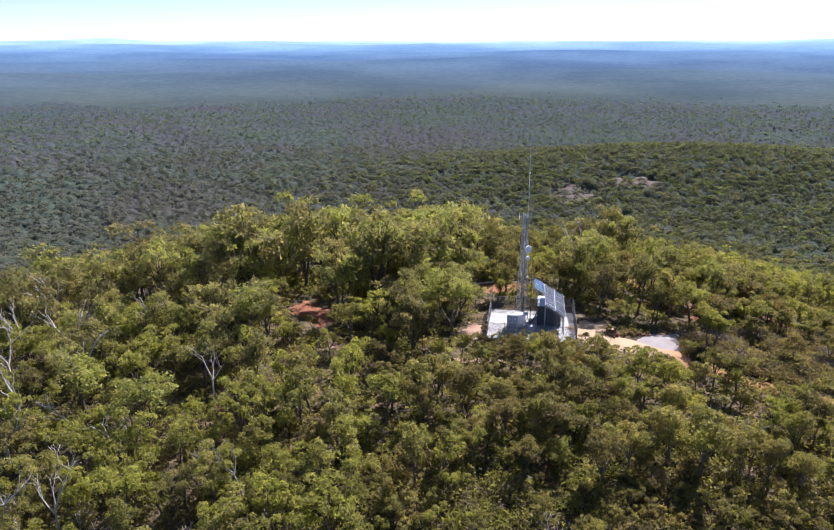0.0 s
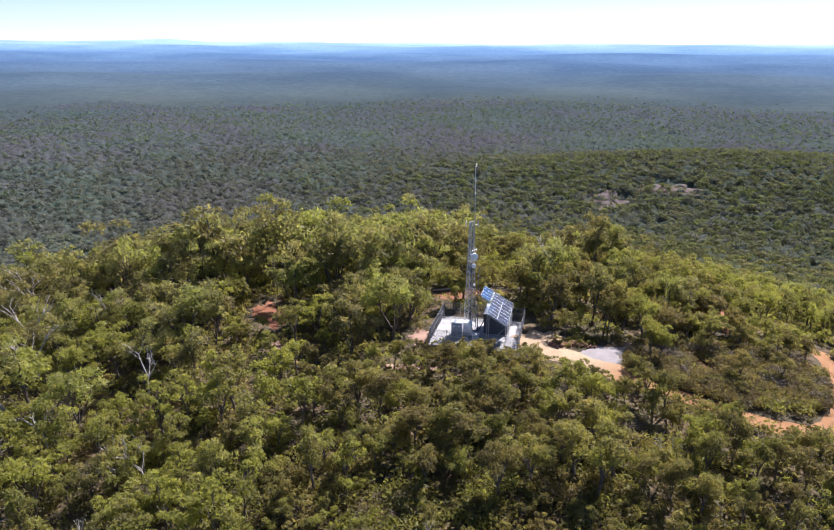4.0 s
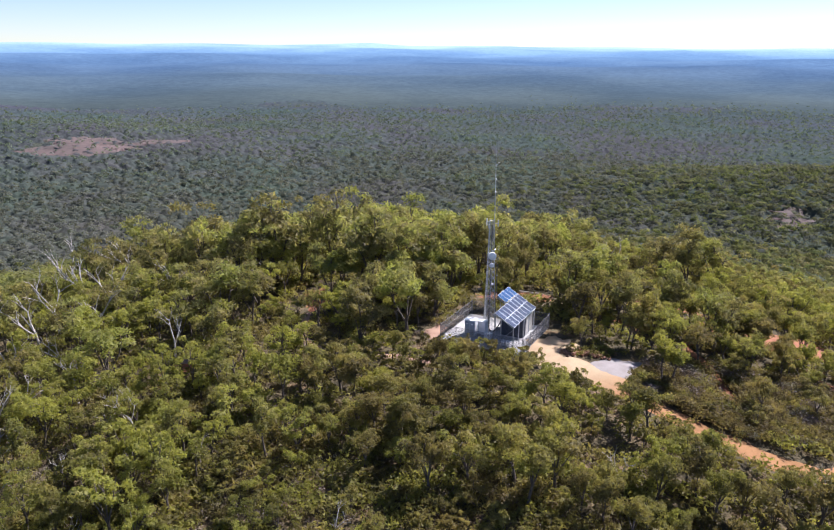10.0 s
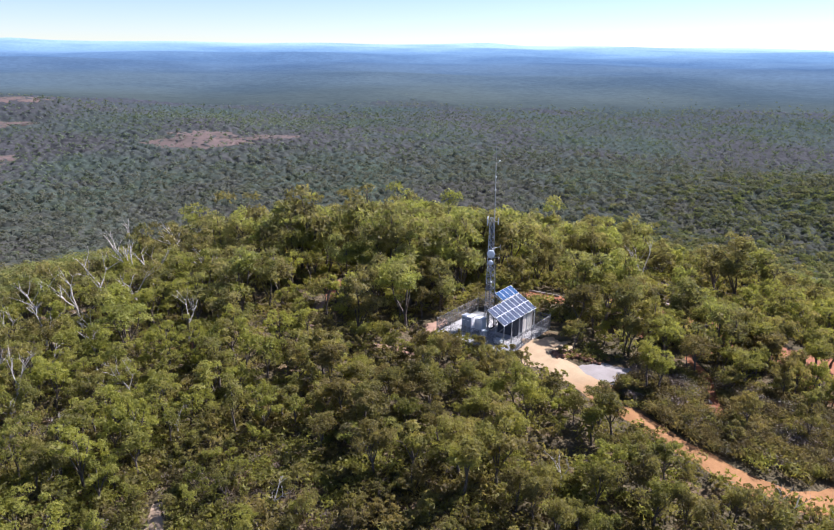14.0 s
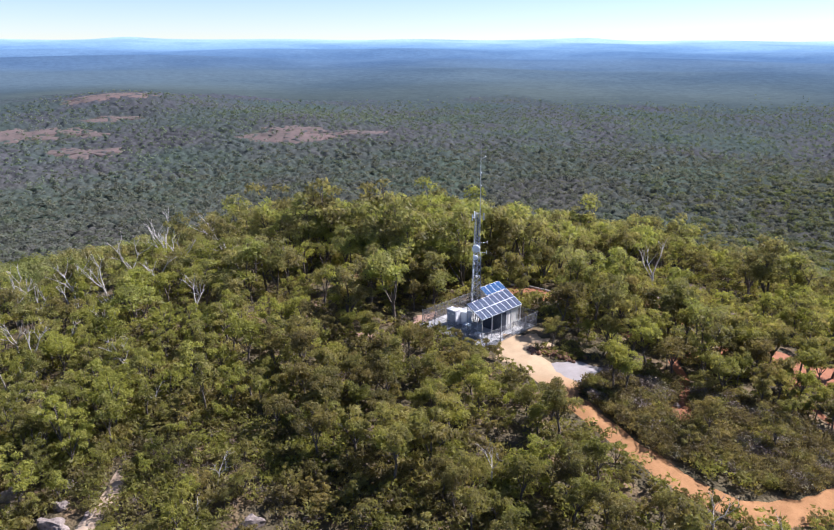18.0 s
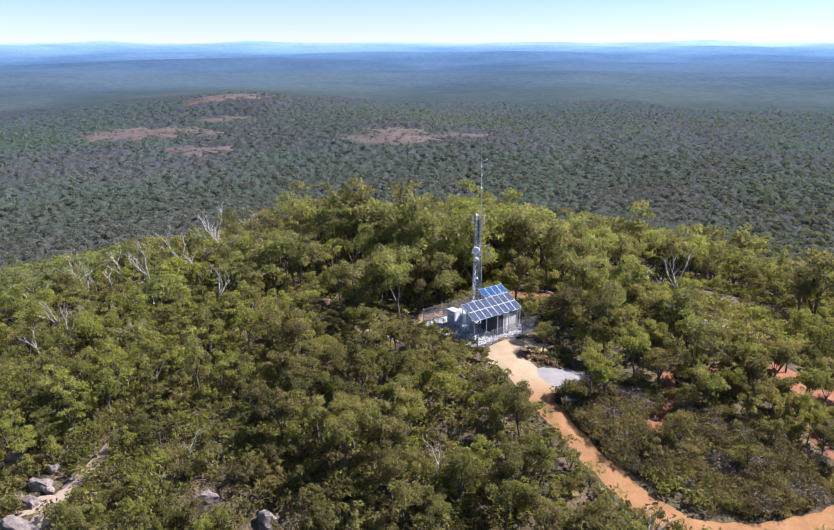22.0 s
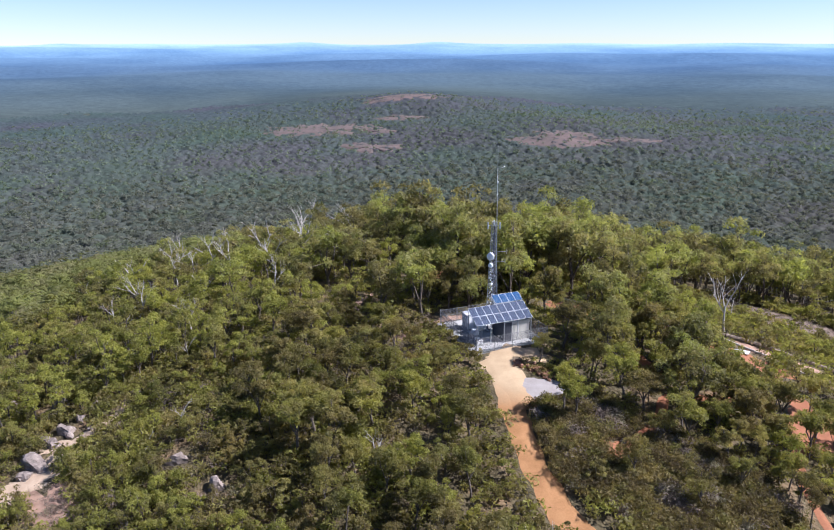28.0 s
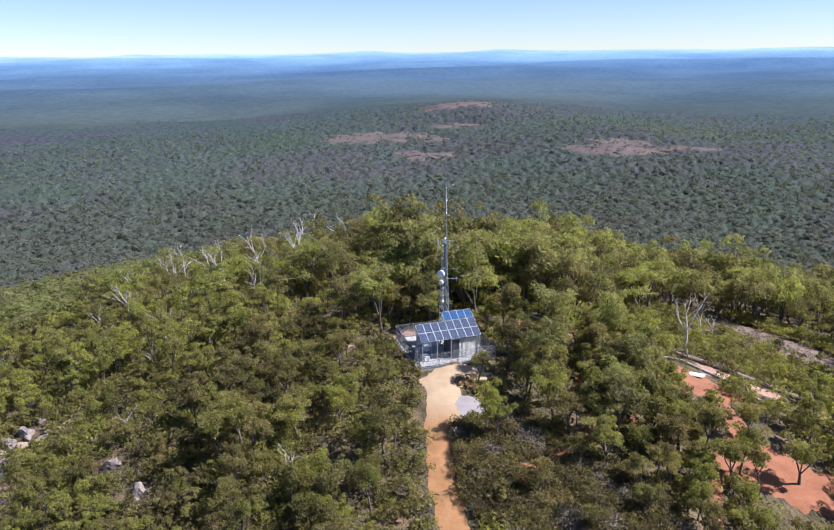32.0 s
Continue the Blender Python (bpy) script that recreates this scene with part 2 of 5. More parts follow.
# forest floor: litter and bare soil on the hill, dark understorey further out
FLOOR, ft, fb = material("forest_floor", 0.95, 0, 0.2)
litter = ramp(ft, noise_tex(ft, 0.35, 5), (0.3, (0.045, 0.038, 0.022)), (0.5, (0.095, 0.076, 0.042)), (0.72, (0.17, 0.112, 0.064)))
under = ramp(ft, noise_tex(ft, 0.09, 6, 0.75), (0.35, (0.035, 0.042, 0.030)), (0.55, (0.055, 0.064, 0.046)), (0.7, (0.075, 0.083, 0.060)))
dist = ft.nodes.new("ShaderNodeVectorMath")
dist.operation = "DISTANCE"
dist.inputs[1].default_value = (15, 88, 0)
ft.links.new(ft.nodes.new("ShaderNodeNewGeometry").outputs["Position"], dist.inputs[0])
out_there = maths(ft, "DIVIDE", maths(ft, "SUBTRACT", dist.outputs["Value"], 90), 90, True)
ft.links.new(mix(ft, out_there, litter, under), fb.inputs["Base Color"])
bump(ft, fb, noise_tex(ft, 0.14, 5, 0.7), 1.0, 2.5)

# distance: plains and ridges that glow, blue haze painted in by distance
BACK = bpy.data.materials.new("hazy_blue_distance")
BACK.use_nodes = True
bt = BACK.node_tree
for n in list(bt.nodes):
    if n.type == "BSDF_PRINCIPLED":
        bt.nodes.remove(n)
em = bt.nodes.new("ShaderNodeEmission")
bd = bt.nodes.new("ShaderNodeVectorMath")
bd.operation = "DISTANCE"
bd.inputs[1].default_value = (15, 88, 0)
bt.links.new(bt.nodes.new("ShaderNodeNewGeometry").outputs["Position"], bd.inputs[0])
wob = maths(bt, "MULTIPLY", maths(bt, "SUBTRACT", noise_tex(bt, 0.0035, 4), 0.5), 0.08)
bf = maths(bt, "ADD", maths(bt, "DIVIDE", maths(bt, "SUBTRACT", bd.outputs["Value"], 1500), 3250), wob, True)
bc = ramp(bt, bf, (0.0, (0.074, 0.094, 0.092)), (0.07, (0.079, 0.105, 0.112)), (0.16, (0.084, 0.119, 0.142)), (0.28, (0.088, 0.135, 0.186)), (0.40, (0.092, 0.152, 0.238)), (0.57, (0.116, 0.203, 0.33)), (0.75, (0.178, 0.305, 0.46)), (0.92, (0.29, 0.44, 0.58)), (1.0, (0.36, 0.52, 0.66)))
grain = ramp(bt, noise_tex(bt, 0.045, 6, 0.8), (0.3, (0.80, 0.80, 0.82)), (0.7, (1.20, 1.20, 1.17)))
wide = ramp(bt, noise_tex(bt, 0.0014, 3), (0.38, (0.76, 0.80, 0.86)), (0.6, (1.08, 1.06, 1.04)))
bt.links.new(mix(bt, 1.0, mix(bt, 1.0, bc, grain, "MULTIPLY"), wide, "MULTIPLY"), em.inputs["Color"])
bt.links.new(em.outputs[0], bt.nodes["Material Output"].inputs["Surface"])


# ---- mesh helpers ----
def mesh_object(name, verts, faces, mat, parent=None, smooth=False):
    me = bpy.data.meshes.new(name)
    if isinstance(verts, np.ndarray):
        n, k = len(faces), faces.shape[1]
        me.vertices.add(len(verts))
        me.vertices.foreach_set("co", verts.astype(np.float32).ravel())
        me.loops.add(n * k)
        me.loops.foreach_set("vertex_index", faces.astype(np.int32).ravel())
        me.polygons.add(n)
        me.polygons.foreach_set("loop_start", np.arange(0, n * k, k, dtype=np.int32))
        me.update(calc_edges=True)
        me.validate()
    else:
        me.from_pydata(verts, [], faces)
    if mat:
        me.materials.append(mat)
    if smooth:
        me.polygons.foreach_set("use_smooth", np.ones(len(me.polygons), bool))
    ob = new(name, me)
    if parent:
        ob.parent = parent
    return ob


def part(name, bm, mat, parent, label="", smooth=False):
    """Link a bmesh as one mesh object under a thing or a part."""
    me = bpy.data.meshes.new(name)
    bm.to_mesh(me)
    bm.free()
    me.materials.append(mat)
    if smooth:
        me.polygons.foreach_set("use_smooth", np.ones(len(me.polygons), bool))
    ob = new(name, me)
    ob.parent = parent
    return tagged(ob, label)


def box(bm, lo, hi, bevel=0.0):
    c, s = (Vector(lo) + Vector(hi)) / 2, Vector(hi) - Vector(lo)
    made = bmesh.ops.create_cube(bm, size=1, matrix=Matrix.Translation(c) @ Matrix.Diagonal((*s, 1)))
    if bevel:
        edges = list({e for v in made["verts"] for e in v.link_edges})
        bmesh.ops.bevel(bm, geom=edges, offset=bevel, segments=1, affect="EDGES")
    return bm


def rod(bm, a, b, r0, r1=None, sides=6):
    """A tapered round bar from a to b."""
    a, b = Vector(a), Vector(b)
    turn = (b - a).to_track_quat("Z", "Y").to_matrix().to_4x4()
    bmesh.ops.create_cone(bm, cap_ends=True, segments=sides, radius1=r0, radius2=r0 if r1 is None else r1, depth=(b - a).length,
                          matrix=Matrix.Translation((a + b) / 2) @ turn)
    return bm


# ---- the lie of the land ----
def land(x, y):
    """Height of the ground: a hill over a wide wooded valley, with a rocky hill and a spur beyond."""
    rho = np.hypot((x - 15) / np.where(x < 15, 1.4, 1.0), (y - 88) / np.where(y > 88, 1.25, 1.12))
    h = -96 * (1 - np.exp(-(rho / 195) ** 1.9))
    s = np.clip((y - 106) / 36, 0, 1)
    h = h - 3.5 * s * s * (3 - 2 * s) * np.exp(-(rho / 170) ** 2)
    h = h + 34 * np.exp(-(((x + 1150) / 420) ** 2 + ((y - 780) / 330) ** 2))
    h = h + 20 * np.exp(-(((x + 650) / 200) ** 2 + ((y - 690) / 150) ** 2))
    h = h + 20 * np.exp(-(((x + 1030) / 120) ** 2 + ((y - 690) / 110) ** 2))
    h = h + 30 * np.exp(-(((x - 230) / 270) ** 2 + ((y - 690) / 140) ** 2))
    north = np.exp(-((np.degrees(np.arctan2(x - 15, y - 88)) - 5) / 40) ** 2)
    h = h + (140 - 24 * north) * np.clip((np.hypot(x - 15, y - 88) - 1600) / 3200, 0, 1) ** 1.25
    return h + 6 * np.sin(x / 173 + 1) * np.sin(y / 211) * np.clip((rho - 250) / 400, 0, 1)


def polar_sheet(name, radii, steps, lift, mat):
    ang = np.linspace(0, 2 * np.pi, steps, endpoint=False)
    r, a = np.meshgrid(radii, ang, indexing="ij")
    x, y = 15 + r * np.sin(a), 88 + r * np.cos(a)
    v = np.stack([x, y, land(x, y) + lift(r, a)], -1).reshape(-1, 3)
    i, j = np.meshgrid(np.arange(len(radii) - 1), np.arange(steps), indexing="ij")
    k = (j + 1) % steps
    f = np.stack([i * steps + j, i * steps + k, (i + 1) * steps + k, (i + 1) * steps + j], -1).reshape(-1, 4)
    return mesh_object(name, v, f[:, ::-1], mat, smooth=True)


ground_radii = np.concatenate([[0.4], np.arange(2, 130, 2.0), np.geomspace(130, 4700, 130)])
ground = tagged(polar_sheet("ground", ground_radii, 360, lambda r, a: 0 * r, FLOOR), "brown leaf litter and soil under open eucalypt forest", "ground", kind="structure")


def ridges(r, a):
    out = -3 + 8 * np.clip((r - 1520 - 90 * np.sin(9 * a) * np.sin(23 * a + 1)) / 160, 0, 1)
    for k, (r0, w, hgt, q) in enumerate([(2350, 160, 12, 3), (2900, 180, 12, 4), (3500, 200, 12, 5), (4150, 200, 13, 4)]):
        out = out + hgt * np.exp(-((r - r0) / w) ** 2) * (0.35 + 0.65 * np.abs(np.sin(q * a / 2 + 1.7 * k) * np.sin(q * 1.7 * a + k)))
    for r0, az, w, hgt in ((2950, -58.5, 9, 27), (3300, -38, 8, 24), (2500, -76, 12, 14), (2700, -10, 12, 15), (3300, 8, 10, 22), (2350, -32, 10, 8)):
        out = out + hgt * np.exp(-((r - r0) / 170) ** 2) * np.exp(-((np.degrees((a + np.pi) % (2 * np.pi) - np.pi) - az) / w) ** 2)
    for az, w, hgt in ((-24, 2.2, 16), (-58, 1.8, 14), (-68, 1.5, 11), (-85, 1.6, 13), (-52, 4, 6), (-15, 5, 7), (-40, 7, 4)):
        out = out + hgt * np.exp(-((r - 4650) / 130) ** 2) * np.exp(-((np.degrees((a + np.pi) % (2 * np.pi) - np.pi) - az) / w) ** 2)
    return out


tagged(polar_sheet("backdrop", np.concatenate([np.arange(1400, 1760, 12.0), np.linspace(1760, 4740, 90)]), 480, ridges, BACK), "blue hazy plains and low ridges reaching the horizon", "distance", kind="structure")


# ---- draped surfaces ----
def drape_strip(name, line, widths, mat, label, lift=0.05, step=1.0):
    """A strip of loose surface along a line, with uneven edges."""
    pts = [Vector(p) for p in line]
    path, wide = [], []
    for i in range(len(pts) - 1):
        p0, p1, p2, p3 = pts[max(i - 1, 0)], pts[i], pts[i + 1], pts[min(i + 2, len(pts) - 1)]
        n = max(2, int((p2 - p1).length / step))
        for s in range(n):
            u = s / n
            path.append(0.5 * (2 * p1 + (p2 - p0) * u + (2 * p0 - 5 * p1 + 4 * p2 - p3) * u * u + (3 * p1 - p0 - 3 * p2 + p3) * u ** 3))
            wide.append(widths[i] * (1 - u) + widths[i + 1] * u)
    rows, across = [], 7
    for i, p in enumerate(path):
        d = (path[min(i + 1, len(path) - 1)] - path[max(i - 1, 0)]).normalized()
        side = Vector((d.y, -d.x))
        for j in range(across):
            u = j / (across - 1) - 0.5
            w = wide[i] * (1 + 0.35 * noise.noise((p.x * 0.5, p.y * 0.5, 3.0 if u > 0 else 9.0)))
            q = p + side * u * w
            crown = 0.05 * (1 - (2 * u) ** 2) - 0.05 * math.exp(-((abs(u) - 0.26) / 0.09) ** 2)
            rows.append((q.x, q.y, float(land(q.x, q.y)) + lift * (1 if abs(u) < 0.45 else 0.3) + crown))
    faces = [(i * across + j, i * across + j + 1, (i + 1) * across + j + 1, (i + 1) * across + j) for i in range(len(path) - 1) for j in range(across - 1)]
    return tagged(mesh_object(name, rows, faces, mat, smooth=True), label, "track", kind="structure")


def drape_patch(name, centre, size, turn, mat, label, category, lift=0.04, ragged=0.25, seed=0, rise=0.0, ring=96):
    """A patch of surface with a ragged edge."""
    verts, faces, ct, st = [], [], math.cos(radians(turn)), math.sin(radians(turn))
    for k in range(7):
        for i in range(ring):
            a = 2 * math.pi * i / ring
            f = (k + 0.02) / 6 * (1 + ragged * 2 * noise.noise((math.cos(a) * 1.6, math.sin(a) * 1.6, seed + 0.5)) + ragged * noise.noise((math.cos(a) * 5, math.sin(a) * 5, seed + 7.5)) + 0.6 * ragged * noise.noise((math.cos(a) * 13, math.sin(a) * 13, seed + 3.5)))
            u, v = f * size[0] * math.cos(a), f * size[1] * math.sin(a)
            x, y = centre[0] + u * ct - v * st, centre[1] + u * st + v * ct
            z = float(land(x, y)) + lift * (1 - (k / 6) ** 3) + rise * (1 - (k / 6) ** 2) - (0.03 if k == 6 else 0)
            verts.append((x, y, z))
    for k in range(6):
        for i in range(ring):
            j = (i + 1) % ring
            faces.append((k * ring + i, k * ring + j, (k + 1) * ring + j, (k + 1) * ring + i))
    faces.append(tuple(range(ring))[::-1])
    return tagged(mesh_object(name, verts, faces, mat, smooth=True), label, category, kind="structure")


TRACK_LINE = [(19.0, 83.5), (21.5, 81.3), (25.0, 79.0), (30.0, 76.6), (35.0, 74.2), (39.5, 72.6), (44.5, 71.2), (49.5, 72.3), (54.3, 78.3), (58, 88), (60, 100)]
drape_strip("track_1", TRACK_LINE, [3.6, 3.2, 2.8, 2.5, 2.5, 2.6, 2.8, 3.0, 2.9, 2.8, 2.6], TRACK, "orange gravel vehicle track worn through low heath")
TRACK_BACK = [(58, 90), (53.7, 92.6), (50.4, 95.2), (47.5, 98.5), (46.0, 102.0), (45.0, 106.5), (39.0, 109.0), (33.0, 112.0), (27.0, 112.5), (19.0, 109.0)]
drape_strip("track_2", TRACK_BACK, [1.0, 0.9, 1.0, 1.5, 2.6, 3.2, 2.8, 2.6, 2.2, 1.8], RED_SOIL, "red dirt track through the trees behind the compound")
drape_patch("pavement_apron", (19.8, 84.0), (3.0, 4.6), -7, TRACK, "pale sandy gravel apron outside the compound gate", "gravel apron", 0.15, 0.15, 1)
drape_strip("pavement_drive", [(17.6, 86.5), (18.8, 84.0), (20.9, 81.9), (24.0, 80.5), (27.5, 79.2), (30.5, 77.4)], [4.6, 4.6, 4.0, 3.8, 3.2, 2.6], TRACK, "pale sandy gravel drive joining gate, pad and track", 0.13)
drape_patch("pavement_pad", (27.7, 82.5), (4.0, 2.7), 36, GREY_GRAVEL, "grey crushed stone pad beside the track", "gravel pad", 0.17, 0.12, 2)
drape_patch("clearing_red", (10.5, 103.2), (6.6, 3.2), 6, RED_SOIL, "bare red soil clearing behind the compound", "clearing", 0.03, 0.2, 3)
drape_patch("clearing_side", (-18.3, 94.5), (2.4, 6.6), 24, RED_SOIL, "long bare patch of red soil among trees", "clearing", 0.05, 0.3, 4)
drape_patch("clearing_dry", (18.5, 146.5), (20.0, 7.6), 6, DRY_SOIL, "dry reddish soil under sparse grey heath", "clearing", 0.05, 0.25, 5)
drape_patch("clearing_heath", (39.4, 82.4), (1.8, 1.2), 30, RED_SOIL, "bare reddish soil hollow in the heath", "clearing", 0.06, 0.3, 6)
drape_patch("clearing_east", (48.6, 106.4), (7.2, 5.6), 30, RED_SOIL, "bare red soil clearing under scattered trees", "clearing", 0.08, 0.2, 7)
drape_patch("clearing_log", (31.6, 111.2), (5.8, 3.6), 35, RED_SOIL, "bare red soil clearing edged with timber", "clearing", 0.09, 0.2, 8)
drape_patch("clearing_bench", (31.0, 119.4), (6.4, 2.0), 33, PINK_SOIL, "pale pinkish gravel strip between two timber edges", "clearing", 0.08, 0.2, 11)
drape_patch("clearing_trees", (28.3, 97.4), (2.8, 1.5), -20, RED_SOIL, "red soil showing between slender trunks", "clearing", 0.05, 0.3, 12)
drape_patch("clearing_yard", (4.4, 85.2), (1.2, 2.4), 0, PINK_SOIL, "worn pinkish soil beside the compound slab", "clearing", 0.05, 0.25, 14)
drape_patch("clearing_low", (14.2, 33.4), (5.0, 2.6), 8, PINK_SOIL, "dry pinkish soil with leafless bushes on the low slope", "clearing", 0.06, 0.4, 17)
drape_patch("clearing_slope", (-23.2, 69.2), (2.6, 1.3), 15, RED_SOIL, "small scar of red soil on the wooded slope", "clearing", 0.05, 0.35, 13)
drape_patch("clearing_sand", (2.6, 36.2), (1.5, 3.0), -25, PALE_GRAVEL, "pale sand washed between granite boulders", "clearing", 0.09, 0.4, 15)
drape_patch("clearing_sand", (6.8, 31.6), (2.2, 3.0), -35, PALE_GRAVEL, "pale sand washed between granite boulders", "clearing", 0.09, 0.4, 16)
PATHS = [[(-16.0, 88.0), (-13.2, 82.0), (-10.6, 78.2), (-4.7, 75.8), (1.9, 76.6), (8.0, 76.2)],
         [(39.4, 83.5), (38.4, 87.0), (37.2, 90.2), (34.8, 94.2), (37.2, 98.6), (38.4, 103.0), (36.0, 107.5)],
         [(-2.2, 44.0), (0.3, 41.0), (1.9, 37.6), (3.9, 34.6), (6.4, 31.8), (9.5, 27.5)]]
drape_strip("footpath_1", PATHS[0], [1.2, 1.0, 1.3, 1.0, 1.4, 0.8], PINK_SOIL, "narrow footpath of pinkish soil through the trees")
drape_strip("footpath_2", PATHS[1], [1.2, 1.0, 1.3, 1.1, 1.4, 1.2, 1.0], RED_SOIL, "narrow red footpath between heath and clearing")
drape_strip("footpath_3", PATHS[2], [1.2, 1.7, 2.0, 2.2, 2.8, 2.6], PALE_GRAVEL, "pale sandy footpath between granite boulders")
ROCKS = [(-915, 450, 88, 62, 45), (-1045, 665, 78, 44, 55), (-745, 457, 44, 34, 30), (-610, 640, 58, 44, 25), (-545, 710, 40, 14, 60), (-908, 593, 44, 24, 40), (-835, 520, 30, 22, 20), (-560, 655, 26, 14, 40), (104, 562, 16, 26, 0), (157, 590, 26, 15, 0)]
for k, (cx, cy, sx, sy, tn) in enumerate(ROCKS):
    drape_patch("rock_sheet", (cx, cy), (sx, sy), tn, FAR_ROCK, "bare pinkish granite sheet between low scrub on a far hill", "rock", 2.2, 0.55, 10 + k)

# ---- trees ----
def tube(path, radii, sides=5):
    """A tapered tube along points: verts and quads."""
    v, f = [], []
    for i, (p, r) in enumerate(zip(path, radii)):
        d = (path[min(i + 1, len(path) - 1)] - path[max(i - 1, 0)]).normalized()
        side = d.orthogonal().normalized()
        up = d.cross(side)
        for k in range(sides):
            a = 2 * math.pi * k / sides
            v.append(p + r * (math.cos(a) * side + math.sin(a) * up))
    for i in range(len(path) - 1):
        for k in range(sides):
            m = (k + 1) % sides
            f.append((i * sides + k, i * sides + m, (i + 1) * sides + m, (i + 1) * sides + k))
    return v, f


def leaf_cloud(rng, centres, sizes, count, leaf, scatter_n=0.8, up=0.15):
    """Leaf blades in rounded clumps, facing outwards and up: verts and triangles."""
    which = rng.choice(len(centres), count, p=sizes ** 2 / (sizes ** 2).sum())
    out = rng.normal(size=(count, 3))
    out /= np.linalg.norm(out, axis=1)[:, None]
    out[:, 2] = np.where(out[:, 2] < -0.3, -out[:, 2] * 0.6, out[:, 2])
    at = centres[which] + out * (sizes[which] * rng.uniform(0.4, 1.1, count) ** 0.45)[:, None] * (1, 1, 0.85)
    normal = out + rng.normal(scale=scatter_n, size=(count, 3)) + (0, 0, up)
    normal /= np.linalg.norm(normal, axis=1)[:, None]
    a = np.cross(normal, rng.normal(size=(count, 3)))
    a /= np.linalg.norm(a, axis=1)[:, None]
    b = np.cross(normal, a)
    s = leaf * rng.uniform(0.6, 1.35, count)[:, None]
    v = np.stack([at - a * s - b * s * 0.42, at - a * s * 0.6 + b * s * 0.5, at + a * s * 1.15], 1).reshape(-1, 3)
    return v, np.arange(count * 3).reshape(-1, 3)


def tree_shape(seed, leaves, leaf, clumps, spread=0.30, low=0.42, limbs=True):
    """A gum tree one metre high: wood (verts, quads) and leaves (verts, quads). Limbs climb from a fork, each with its own small clumps."""
    rng = np.random.default_rng(seed)
    lean = Vector((rng.normal(0, 0.05), rng.normal(0, 0.05), 0))
    fork = Vector((0, 0, low * 0.7)) + lean * 0.6
    wood_v, wood_f = tube([Vector((0, 0, -0.06)), Vector((0, 0, low * 0.35)) + lean * 0.2, fork], [0.029, 0.022, 0.018])
    centres, sizes, arms = [], [], 3 + seed % 3
    for k in range(arms):
        a = 2 * math.pi * k / arms + rng.uniform(-0.5, 0.5)
        r, top = spread * rng.uniform(0.45, 1.0), rng.uniform(low + 0.28, 0.9)
        if k == 0:
            r, top = spread * 0.2, 0.92
        tip = Vector((r * math.cos(a), r * math.sin(a), top)) + lean
        mid = fork.lerp(tip, 0.5) + Vector((rng.normal(0, 0.03), rng.normal(0, 0.03), -0.02))
        v, f = tube([fork - Vector((0, 0, 0.02)), mid, tip], [0.013, 0.009, 0.003], 4 if limbs else 3)
        wood_f += [tuple(i + len(wood_v) for i in q) for q in f]
        wood_v += v
        for _ in range(max(2, clumps // arms)):
            u = rng.uniform(0.25, 1.0)
            c = mid.lerp(tip, u) + Vector((rng.normal(0, 0.085), rng.normal(0, 0.085), rng.normal(0, 0.075)))
            centres.append(c)
            sizes.append(rng.uniform(0.065, 0.135))
            if limbs:
                v, f = tube([mid.lerp(tip, u * 0.7), c], [0.006, 0.002], 3)
                wood_f += [tuple(i + len(wood_v) for i in q) for q in f]
                wood_v += v
    lv, lf = leaf_cloud(rng, np.array([tuple(c) for c in centres]), np.array(sizes), leaves, leaf)
    return (np.array([tuple(p) for p in wood_v]), np.array(wood_f)), (lv, lf)


def dead_shape(seed):
    """A bare dead tree one metre high."""
    rng = np.random.default_rng(seed)
    verts, faces = [], []

    def limb(p, d, length, r, depth):
        q = p + d * length * 0.5 + Vector((rng.normal(0, 0.03), rng.normal(0, 0.03), 0)) * length
        e = p + d * length
        v, f = tube([p, q, e], [r, r * 0.75, r * 0.5], 5)
        faces.extend(tuple(i + len(verts) for i in k) for k in f)
        verts.extend(v)
        if depth:
            for _ in range(3 if depth > 1 else 2):
                n = (d + Vector((rng.normal(0, 0.55), rng.normal(0, 0.55), rng.uniform(-0.1, 0.5)))).normalized()
                limb(q.lerp(e, rng.uniform(0.3, 1)), n, length * rng.uniform(0.5, 0.75), r * 0.5, depth - 1)

    limb(Vector((0, 0, -0.05)), Vector((rng.normal(0, 0.08), rng.normal(0, 0.08), 1)).normalized(), 0.48, 0.022, 3)
    return np.array([tuple(p) for p in verts]), np.array(faces)


def line_gap(x, y, line):
    best = 1e9
    for (ax, ay), (bx, by) in zip(line, line[1:]):
        dx, dy = bx - ax, by - ay
        u = min(1, max(0, ((x - ax) * dx + (y - ay) * dy) / (dx * dx + dy * dy)))
        best = min(best, math.hypot(x - ax - u * dx, y - ay - u * dy))
    return best


